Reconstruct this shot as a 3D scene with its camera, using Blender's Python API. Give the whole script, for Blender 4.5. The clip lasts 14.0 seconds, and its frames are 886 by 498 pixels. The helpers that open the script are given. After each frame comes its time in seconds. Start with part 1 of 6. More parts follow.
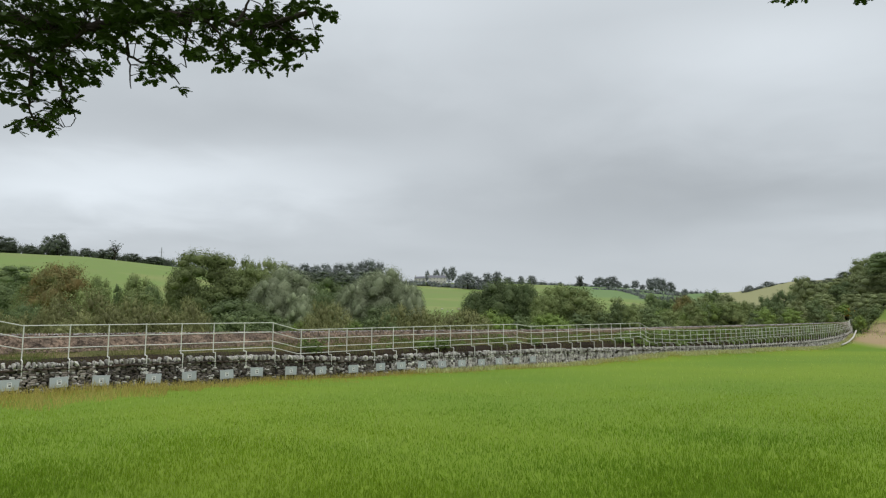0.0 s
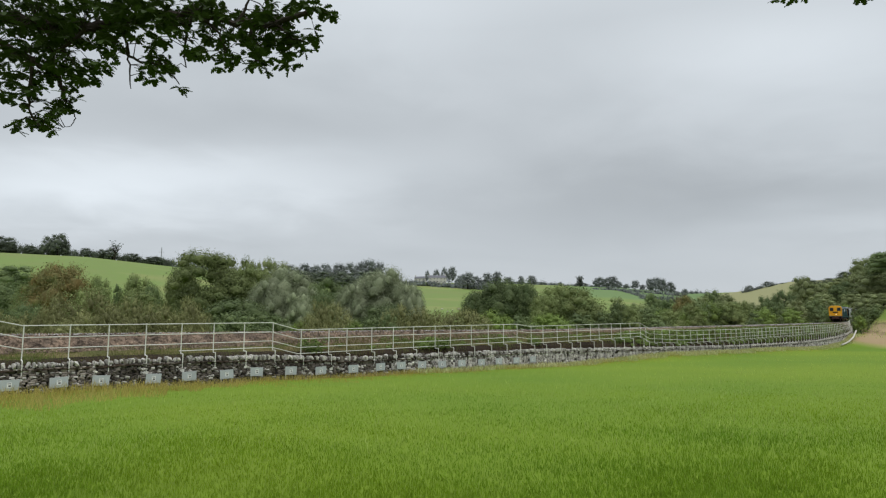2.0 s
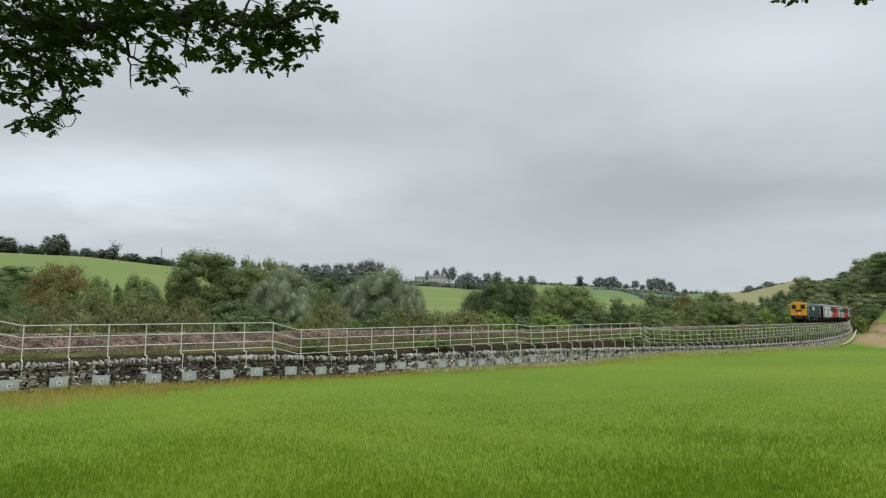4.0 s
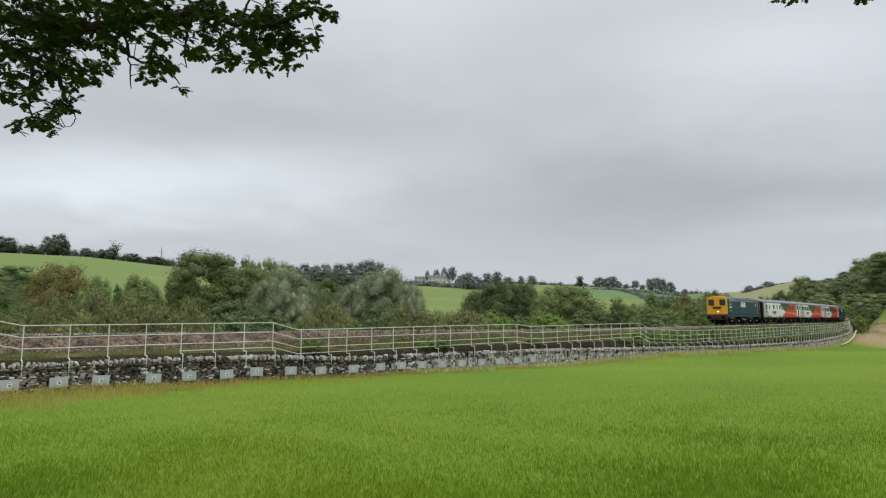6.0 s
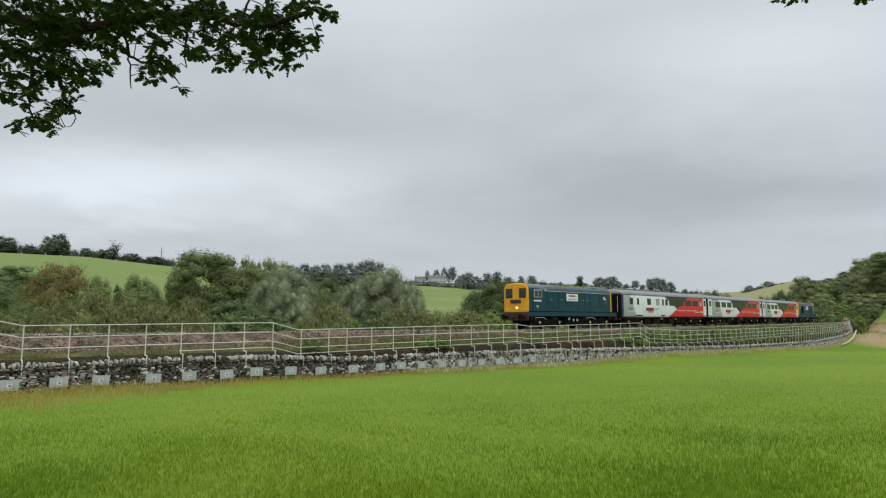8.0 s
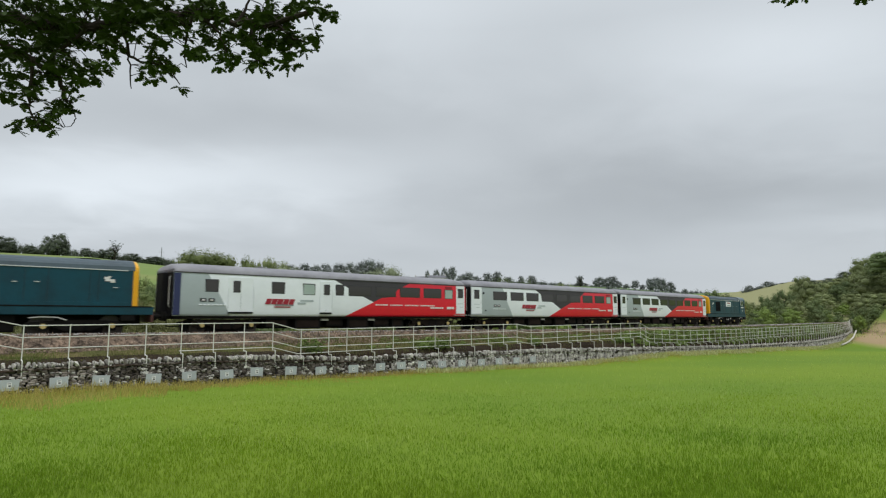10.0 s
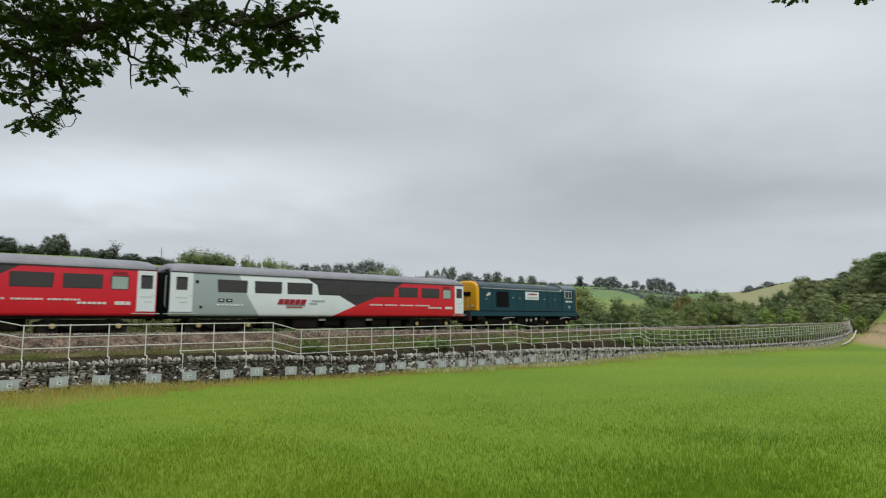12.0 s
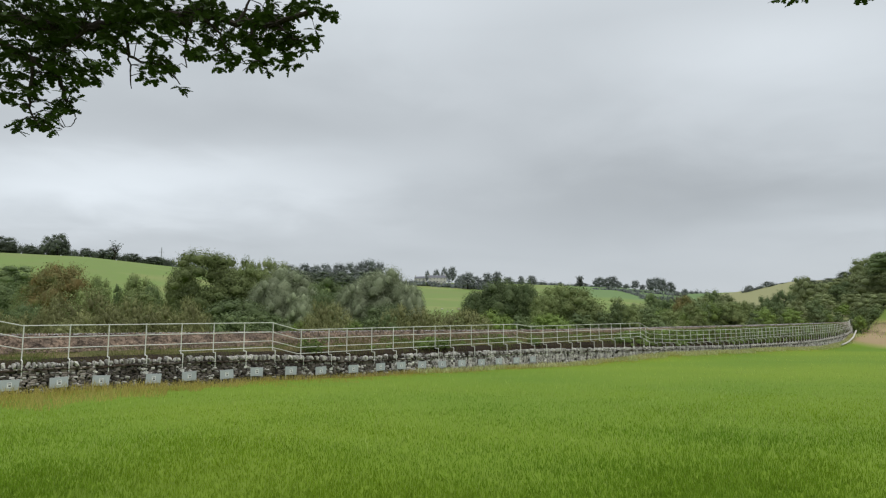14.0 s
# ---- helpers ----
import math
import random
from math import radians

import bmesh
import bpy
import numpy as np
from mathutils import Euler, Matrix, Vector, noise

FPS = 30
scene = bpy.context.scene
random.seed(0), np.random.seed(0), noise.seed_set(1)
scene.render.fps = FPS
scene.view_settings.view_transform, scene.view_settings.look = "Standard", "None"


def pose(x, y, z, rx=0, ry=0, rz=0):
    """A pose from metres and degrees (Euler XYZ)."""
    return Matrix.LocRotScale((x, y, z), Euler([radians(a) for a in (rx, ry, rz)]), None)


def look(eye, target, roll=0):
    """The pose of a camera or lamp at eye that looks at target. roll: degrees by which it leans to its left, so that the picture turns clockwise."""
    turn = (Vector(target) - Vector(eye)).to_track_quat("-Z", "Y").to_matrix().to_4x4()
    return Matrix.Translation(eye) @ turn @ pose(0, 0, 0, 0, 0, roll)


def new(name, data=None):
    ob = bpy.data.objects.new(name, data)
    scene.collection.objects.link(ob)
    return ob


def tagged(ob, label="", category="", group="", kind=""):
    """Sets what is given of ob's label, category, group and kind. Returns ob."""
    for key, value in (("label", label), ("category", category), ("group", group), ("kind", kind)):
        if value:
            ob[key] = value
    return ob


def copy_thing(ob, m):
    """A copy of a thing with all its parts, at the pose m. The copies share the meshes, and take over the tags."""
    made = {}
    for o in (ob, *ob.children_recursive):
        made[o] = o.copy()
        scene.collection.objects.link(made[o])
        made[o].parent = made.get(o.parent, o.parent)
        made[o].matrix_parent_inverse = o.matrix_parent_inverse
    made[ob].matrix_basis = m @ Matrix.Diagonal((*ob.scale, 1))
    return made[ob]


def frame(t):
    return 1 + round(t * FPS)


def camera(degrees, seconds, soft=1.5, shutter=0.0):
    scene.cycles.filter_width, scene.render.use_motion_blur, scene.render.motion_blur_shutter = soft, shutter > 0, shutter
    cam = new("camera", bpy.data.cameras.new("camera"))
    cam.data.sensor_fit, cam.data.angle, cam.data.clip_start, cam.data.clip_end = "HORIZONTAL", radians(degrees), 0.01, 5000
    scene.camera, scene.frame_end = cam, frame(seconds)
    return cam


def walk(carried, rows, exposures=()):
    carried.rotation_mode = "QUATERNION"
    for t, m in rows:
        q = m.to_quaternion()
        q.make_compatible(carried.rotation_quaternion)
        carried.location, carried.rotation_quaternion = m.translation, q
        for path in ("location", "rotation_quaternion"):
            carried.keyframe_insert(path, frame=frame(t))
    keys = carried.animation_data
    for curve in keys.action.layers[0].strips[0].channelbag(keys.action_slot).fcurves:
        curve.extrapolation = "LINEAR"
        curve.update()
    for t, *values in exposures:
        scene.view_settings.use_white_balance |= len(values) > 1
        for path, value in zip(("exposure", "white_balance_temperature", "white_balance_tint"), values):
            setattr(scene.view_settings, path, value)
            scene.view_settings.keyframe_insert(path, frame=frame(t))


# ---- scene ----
cam = camera(73.17, 14.0, soft=1.2, shutter=0.15)
EYE = Vector((0.0, 0.0, 0.973))
view = pose(*EYE, 90 + 6.601, 0, 0)
walk(cam, [(0.0, view), (14.0, view)])

# ---- sky and light: a bright overcast day ----
def nd(nt, kind, **kw):
    n = nt.nodes.new(kind)
    for k, v in kw.items():
        if k in n.inputs:
            n.inputs[k].default_value = v
    return n


def overcast():
    w = bpy.data.worlds.new("overcast_sky")
    w.use_nodes = True
    scene.world = w
    nt = w.node_tree
    nt.nodes.clear()
    L = nt.links.new
    out = nt.nodes.new("ShaderNodeOutputWorld")
    sky = nt.nodes.new("ShaderNodeTexSky")
    sky.sky_type, sky.sun_disc = "NISHITA", False
    sky.sun_elevation, sky.sun_rotation = radians(58), radians(200)
    clear = nd(nt, "ShaderNodeBackground", Strength=0.05)
    L(sky.outputs[0], clear.inputs["Color"])
    co = nt.nodes.new("ShaderNodeTexCoord")
    sep = nt.nodes.new("ShaderNodeSeparateXYZ")
    L(co.outputs["Generated"], sep.inputs[0])

    def m(op, a, b=None, c=None, clamp=False):
        n = nt.nodes.new("ShaderNodeMath")
        n.operation, n.use_clamp = op, clamp
        for i, v in enumerate((a, b, c)):
            if v is None:
                continue
            if isinstance(v, (int, float)):
                n.inputs[i].default_value = v
            else:
                L(v, n.inputs[i])
        return n.outputs[0]

    up = m("MAXIMUM", sep.outputs["Z"], 0.0)
    # cloud deck: the direction is laid out on a flat layer overhead
    den = m("ADD", up, 0.16)
    px, py = m("DIVIDE", sep.outputs["X"], den), m("DIVIDE", sep.outputs["Y"], den)
    com = nt.nodes.new("ShaderNodeCombineXYZ")
    L(px, com.inputs[0]), L(py, com.inputs[1])
    big = nd(nt, "ShaderNodeTexNoise", Scale=0.62, Detail=3.0, Roughness=0.45, Distortion=0.5)
    L(com.outputs[0], big.inputs["Vector"])
    fine = nd(nt, "ShaderNodeTexNoise", Scale=2.1, Detail=5.0, Roughness=0.5, Distortion=0.3)
    L(com.outputs[0], fine.inputs["Vector"])
    mix = m("ADD", m("MULTIPLY", big.outputs[0], 0.75), m("MULTIPLY", fine.outputs[0], 0.25))
    ramp = nt.nodes.new("ShaderNodeValToRGB")
    L(mix, ramp.inputs[0])
    e = ramp.color_ramp.elements
    e[0].position, e[0].color = 0.34, (0.520, 0.563, 0.600, 1)
    e[1].position, e[1].color = 0.66, (0.640, 0.688, 0.730, 1)
    # broad bright and dark banks of the cloud deck ahead
    ahead = m("MAXIMUM", sep.outputs["Y"], 0.05)
    sx, sy = m("DIVIDE", sep.outputs["X"], ahead), m("DIVIDE", sep.outputs["Z"], ahead)
    wob = m("MULTIPLY_ADD", fine.outputs[0], 0.10, -0.05)
    sy = m("ADD", sy, wob)
    tone = ramp.outputs[0]
    for cx, cy, rx, ry, gain in ((-0.58, 0.235, 0.52, 0.062, 0.48), (0.68, 0.45, 0.34, 0.16, 0.24), (0.32, 0.215, 0.50, 0.085, -0.22), (-0.35, 0.33, 0.50, 0.07, -0.11), (-0.12, 0.52, 0.22, 0.09, 0.16), (0.66, 0.165, 0.22, 0.035, 0.16), (-0.70, 0.165, 0.34, 0.045, 0.12)):
        ex = m("POWER", m("DIVIDE", m("SUBTRACT", sx, cx), rx), 2.0)
        ey = m("POWER", m("DIVIDE", m("SUBTRACT", sy, cy), ry), 2.0)
        g = m("EXPONENT", m("MULTIPLY", m("ADD", ex, ey), -1.0))
        k = m("MULTIPLY_ADD", g, gain, 1.0)
        sc = nt.nodes.new("ShaderNodeVectorMath")
        sc.operation = "SCALE"
        L(tone, sc.inputs[0]), L(k, sc.inputs["Scale"])
        tone = sc.outputs[0]
    # paler towards the horizon, brighter towards the zenith
    lift = nt.nodes.new("ShaderNodeMapRange")
    lift.inputs["From Min"].default_value, lift.inputs["From Max"].default_value = 0.45, 1.0
    lift.inputs["To Min"].default_value, lift.inputs["To Max"].default_value = 1.0, 2.1
    L(up, lift.inputs["Value"])
    low = nt.nodes.new("ShaderNodeMapRange")
    low.interpolation_type = "SMOOTHSTEP"
    low.inputs["From Min"].default_value, low.inputs["From Max"].default_value = 0.03, 0.17
    low.inputs["To Min"].default_value, low.inputs["To Max"].default_value = 0.75, 0.0
    L(up, low.inputs["Value"])
    pale = nt.nodes.new("ShaderNodeMix")
    pale.data_type = "RGBA"
    L(low.outputs[0], pale.inputs[0])
    L(tone, pale.inputs[6])
    pale.inputs[7].default_value = (0.562, 0.604, 0.642, 1)
    deck = nt.nodes.new("ShaderNodeBackground")
    L(pale.outputs[2], deck.inputs["Color"])
    L(lift.outputs[0], deck.inputs["Strength"])
    ms = nd(nt, "ShaderNodeMixShader")
    ms.inputs[0].default_value = 0.94
    L(clear.outputs[0], ms.inputs[1]), L(deck.outputs[0], ms.inputs[2])
    L(ms.outputs[0], out.inputs[0])


overcast()
sun_data = bpy.data.lights.new("sun", "SUN")
sun_data.energy, sun_data.angle, sun_data.color = 1.25, radians(35), (1.0, 0.985, 0.96)
sun = new("sun", sun_data)
sun.matrix_basis = look((20, -40, 80), (0, 0, 0))
# ---- materials ----
def material(name, base, rough=0.8, metal=0.0, var=0.25, scale=6.0, bump=0.0, bscale=40.0, second=None, sscale=0.6, island=0.0, obj=0.0, spec=0.3, translucent=0.0, coords="Position"):
    """A surface with grain and broad stains. second: another base colour in large patches; island, obj: variation by piece."""
    mat = bpy.data.materials.new(name)
    mat.use_nodes = True
    nt = mat.node_tree
    L = nt.links.new
    b = nt.nodes["Principled BSDF"]
    b.inputs["Roughness"].default_value, b.inputs["Metallic"].default_value = rough, metal
    b.inputs["Specular IOR Level"].default_value = spec
    if coords == "Position":
        vec = nt.nodes.new("ShaderNodeNewGeometry").outputs["Position"]
    else:
        vec = nt.nodes.new("ShaderNodeTexCoord").outputs["Object"]
    n1 = nd(nt, "ShaderNodeTexNoise", Scale=scale, Detail=5.0, Roughness=0.62)
    n2 = nd(nt, "ShaderNodeTexNoise", Scale=sscale, Detail=3.0, Roughness=0.5)
    L(vec, n1.inputs["Vector"]), L(vec, n2.inputs["Vector"])
    m = nt.nodes.new("ShaderNodeMix")
    m.data_type = "RGBA"
    m.inputs[6].default_value = (*base, 1)
    m.inputs[7].default_value = (*(second or tuple(c * (1 - var) for c in base)), 1)
    r = nt.nodes.new("ShaderNodeMapRange")
    r.inputs["From Min"].default_value, r.inputs["From Max"].default_value = 0.38, 0.62
    L(n2.outputs[0], r.inputs["Value"]), L(r.outputs[0], m.inputs[0])
    hsv = nt.nodes.new("ShaderNodeHueSaturation")
    L(m.outputs[2], hsv.inputs["Color"])
    val = nt.nodes.new("ShaderNodeMath")
    val.operation = "MULTIPLY_ADD"
    val.inputs[1].default_value, val.inputs[2].default_value = 2 * var, 1 - var
    L(n1.outputs[0], val.inputs[0])
    last = val.outputs[0]
    for amount, node, sock in ((island, "ShaderNodeNewGeometry", "Random Per Island"), (obj, "ShaderNodeObjectInfo", "Random")):
        if amount:
            g = nt.nodes.new(node)
            k = nt.nodes.new("ShaderNodeMath")
            k.operation = "MULTIPLY_ADD"
            k.inputs[1].default_value, k.inputs[2].default_value = 2 * amount, 1 - amount
            L(g.outputs[sock], k.inputs[0])
            q = nt.nodes.new("ShaderNodeMath")
            q.operation = "MULTIPLY"
            L(last, q.inputs[0]), L(k.outputs[0], q.inputs[1])
            last = q.outputs[0]
    L(last, hsv.inputs["Value"])
    L(hsv.outputs[0], b.inputs["Base Color"])
    if bump:
        n3 = nd(nt, "ShaderNodeTexNoise", Scale=bscale, Detail=4.0)
        L(vec, n3.inputs["Vector"])
        bp = nd(nt, "ShaderNodeBump", Strength=bump, Distance=0.02)
        L(n3.outputs[0], bp.inputs["Height"]), L(bp.outputs[0], b.inputs["Normal"])
    if translucent:
        tr = nt.nodes.new("ShaderNodeBsdfTranslucent")
        L(hsv.outputs[0], tr.inputs["Color"])
        ms = nt.nodes.new("ShaderNodeMixShader")
        ms.inputs[0].default_value = translucent
        L(b.outputs[0], ms.inputs[1]), L(tr.outputs[0], ms.inputs[2])
        L(ms.outputs[0], nt.nodes["Material Output"].inputs[0])
    return mat


def foliage(name, c, second=None, tr=0.16, island=0.2):
    c, second = [(q[0] * 1.08, q[1] * 0.99, q[2] * 1.06) if q else None for q in (c, second)]
    return material(name, c, rough=0.7, var=0.26, scale=4.0, second=second, sscale=0.5, island=island, obj=0.22, spec=0.2, translucent=tr, coords="Object", bump=0.9, bscale=5.0)


M_BLADE = material("grass_blade", (0.212, 0.316, 0.021), rough=0.6, var=0.18, scale=1.2, second=(0.132, 0.254, 0.019), sscale=0.10, island=0.2, spec=0.15, translucent=0.5)
M_DRY = material("dry_grass", (0.46, 0.37, 0.12), rough=0.85, var=0.3, scale=2.0, second=(0.38, 0.31, 0.075), sscale=0.5, island=0.3, spec=0.1, translucent=0.3)
M_BANK = material("bank_grass", (0.090, 0.095, 0.034), rough=0.9, var=0.4, scale=5.0, second=(0.16, 0.13, 0.06), sscale=0.8, bump=0.8, bscale=15, spec=0.1)
M_SOIL = material("dark_soil", (0.045, 0.032, 0.022), rough=0.95, var=0.4, scale=8.0, bump=0.8, bscale=20, spec=0.1)
M_BALLAST = material("ballast", (0.235, 0.170, 0.125), rough=0.95, var=0.8, scale=6.0, second=(0.13, 0.098, 0.075), sscale=1.6, bump=1.0, bscale=24, spec=0.15, island=0.6)
M_PALEBALLAST = material("fresh_ballast", (0.40, 0.375, 0.35), rough=0.95, var=0.5, scale=14.0, bump=1.0, bscale=24, spec=0.15, island=0.4)
M_STONE = material("limestone", (0.245, 0.215, 0.185), rough=0.92, var=0.5, scale=9.0, second=(0.085, 0.072, 0.058), sscale=2.2, bump=0.7, bscale=25, obj=0.35, island=0.3, spec=0.15)
M_COPE = material("pale_limestone", (0.55, 0.525, 0.48), rough=0.92, var=0.4, scale=11.0, second=(0.36, 0.34, 0.31), sscale=2.6, bump=0.7, bscale=25, obj=0.3, island=0.35, spec=0.15)
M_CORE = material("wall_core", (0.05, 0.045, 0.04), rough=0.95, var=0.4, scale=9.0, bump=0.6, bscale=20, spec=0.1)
M_GALV = material("galvanised_steel", (0.70, 0.69, 0.63), rough=0.55, metal=0.0, var=0.12, scale=12.0, spec=0.4)
M_PLATE = material("plate_steel", (0.46, 0.49, 0.50), rough=0.45, metal=0.0, var=0.12, scale=4.0, spec=0.4)
M_MARK = material("white_sticker", (0.8, 0.8, 0.78), rough=0.6, var=0.08)
M_INK = material("grey_print", (0.12, 0.12, 0.12), rough=0.6, var=0.1)
M_RAIL = material("rail_steel", (0.46, 0.41, 0.36), rough=0.6, metal=0.0, var=0.25, scale=6.0)
M_SLEEPER = material("concrete_sleeper", (0.42, 0.385, 0.35), rough=0.9, var=0.25, scale=7.0, bump=0.3)
M_BARK = material("bark", (0.042, 0.034, 0.027), rough=0.95, var=0.4, scale=9.0, bump=1.0, bscale=18, spec=0.1)
M_OAK = foliage("oak_leaves", (0.045, 0.082, 0.014), tr=0.2)
F_DARK = foliage("dark_foliage", (0.142, 0.198, 0.075), (0.105, 0.158, 0.060))
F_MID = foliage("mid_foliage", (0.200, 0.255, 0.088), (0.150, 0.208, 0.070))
# mid_foliage made lighter and bluer: slight haze put into the colour
F_WOOD_HAZE = foliage("haze_lightened_foliage", (0.235, 0.290, 0.120), (0.185, 0.240, 0.098))
F_TALL = foliage("willow_foliage", (0.168, 0.218, 0.074), (0.135, 0.185, 0.062))
F_OLIVE = foliage("olive_foliage", (0.232, 0.262, 0.100), (0.185, 0.205, 0.082))
F_SILVER = foliage("silver_foliage", (0.29, 0.35, 0.205), (0.20, 0.255, 0.135))
F_RUST = foliage("rust_foliage", (0.250, 0.200, 0.070), (0.175, 0.210, 0.072))
# aerial haze put into the leaf colour: paler, greyer green for distant trees
F_FAR = foliage("haze_tinted_foliage", (0.185, 0.220, 0.190), (0.150, 0.185, 0.160))
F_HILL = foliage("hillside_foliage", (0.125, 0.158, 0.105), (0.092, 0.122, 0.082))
F_BRIGHT = foliage("bright_foliage", (0.185, 0.275, 0.062), (0.140, 0.215, 0.052))
F_BRAMBLE = foliage("bramble_leaves", (0.150, 0.225, 0.055), (0.085, 0.125, 0.034))
M_BRACK = material("bank_weeds", (0.135, 0.175, 0.045), rough=0.8, var=0.3, scale=1.5, second=(0.19, 0.155, 0.075), sscale=0.35, island=0.4, spec=0.1, translucent=0.3)
M_VERGE = material("verge_grass", (0.60, 0.60, 0.32), rough=0.8, var=0.25, scale=1.0, second=(0.50, 0.55, 0.24), sscale=0.3, island=0.3, spec=0.1, translucent=0.4)
M_STALK = material("seed_stalk", (0.44, 0.52, 0.16), rough=0.7, var=0.2, scale=1.0, island=0.3, spec=0.1, translucent=0.4)
# ---- the railway line: its centre as a function of the way s along it ----
TH0, K0, K1, K2 = 0.80953349, -0.00109347, 5.5e-06, -1.3e-07
SS = np.linspace(-120, 420, 5401)


def heading(s):
    c = np.minimum(s, 140.0)
    return TH0 + K0 * c + K1 * c * c / 2 + K2 * c ** 3 / 6


_th = heading(SS)
_dx, _dy = np.sin(_th), np.cos(_th)
TX = np.concatenate([[0], np.cumsum((_dx[1:] + _dx[:-1]) / 2 * np.diff(SS))])
TY = np.concatenate([[0], np.cumsum((_dy[1:] + _dy[:-1]) / 2 * np.diff(SS))])
TX += 12.1426 - TX[1200]
TY += 54.3123 - TY[1200]


def at(s, d=0.0, z=0.0):
    """A place s along the line, d metres beside it on the meadow's side, z above the rails."""
    h = float(heading(np.float64(s)))
    return Vector((float(np.interp(s, SS, TX)) + d * math.cos(h), float(np.interp(s, SS, TY)) - d * math.sin(h), z))


def smooth(a, b, x):
    t = np.clip((np.asarray(x, float) - a) / (b - a), 0, 1)
    return t * t * (3 - 2 * t)


def fence_d(s):
    return float(5.0 - 2.8 * smooth(85, 125, s))


def wall_top(s):
    return float(np.interp(s, [-60, -36, -32, -28, -13, 8, 22, 44, 60, 80, 130], [-0.75, -0.75, -0.85, -1.1, -1.22, -1.72, -2.05, -2.38, -2.48, -2.2, -0.3]))


def nearest(x, y):
    """s and d of places on the plan (arrays)."""
    s0 = (x - 12.14) * math.sin(0.79) + (y - 54.3) * math.cos(0.79)
    s = np.clip(s0, -118, 418)
    for _ in range(6):
        h = heading(s)
        px, py = np.interp(s, SS, TX), np.interp(s, SS, TY)
        s = np.clip(s + (x - px) * np.sin(h) + (y - py) * np.cos(h), -118, 418)
    h = heading(s)
    px, py = np.interp(s, SS, TX), np.interp(s, SS, TY)
    return s, (x - px) * np.cos(h) - (y - py) * np.sin(h)


# skyline of the hills by bearing: tangent of the bearing, height over depth, depth
HILLS = np.array([(-3.0, 0.12, 420), (-1.0, 0.118, 440), (-0.74, 0.109, 450), (-0.60, 0.102, 450), (-0.45, 0.085, 480), (-0.27, 0.066, 620), (-0.08, 0.060, 820), (0.11, 0.057, 900), (0.30, 0.050, 1000),
                  (0.41, 0.040, 1100), (0.49, 0.043, 700), (0.58, 0.060, 520), (0.68, 0.066, 380), (0.80, 0.075, 330), (1.2, 0.11, 300), (3.0, 0.12, 300)])


def terrain(x, y):
    x, y = np.asarray(x, float), np.asarray(y, float)
    s, d = nearest(x, y)
    z = EYE.z - 1.6 + 0.011 * np.clip(x, -120, 120) - 0.0432 * np.clip(y, -60, 140)
    bump = 0.04 * np.sin(x * 0.7 + 1.3 * np.sin(y * 0.31)) * np.sin(y * 0.53 + x * 0.11)
    z = z + bump
    # the bank on the meadow's far corner
    z = z + np.clip((d - 5.0) * 1.1, 0, 9) * smooth(82, 122, s) * (d > 0)
    # the meadow climbs a little to the wall's far half
    wt = np.interp(s, [-60, -36, -32, -28, -13, 8, 22, 44, 60, 80, 130], [-0.75, -0.75, -0.85, -1.1, -1.22, -1.72, -2.05, -2.38, -2.48, -2.2, -0.3])
    foot = wt - 0.60 - 0.50 * smooth(30, 66, s) - 0.10 * np.clip(d - 5.6, 0, 40)
    z = z + (np.maximum(z, foot) - z) * smooth(-12, 8, s) * (d > 5.1) * (1 - smooth(84, 104, s))
    # valley beyond the line
    far = smooth(-2.5, -5.0, d)
    z = z * (1 - far) + (-2.6) * far
    z = np.where((d > -5) & (d < 5.2) & (s > -110), np.minimum(z, -2.7), z)
    yy = np.maximum(y, 1.0)
    a = x / yy
    e, dep = np.interp(a, HILLS[:, 0], HILLS[:, 1]), np.interp(a, HILLS[:, 0], HILLS[:, 2])
    k = np.where(y > 0, yy / dep, 0)
    start = 0.26
    t = np.clip((k - start) / (1 - start), 0, 1)
    rise = (0.55 * t + 0.45 * t * t * (3 - 2 * t)) * (e * dep + EYE.z + 2.6)
    over = np.clip(k - 1, 0, 3)
    rise = rise * (1 - 0.25 * np.clip(over, 0, 1))
    side = smooth(0, 60, y)
    roll = np.hypot(x, y)
    return z + rise * side + (1 - side) * 12 * smooth(150, 600, roll)


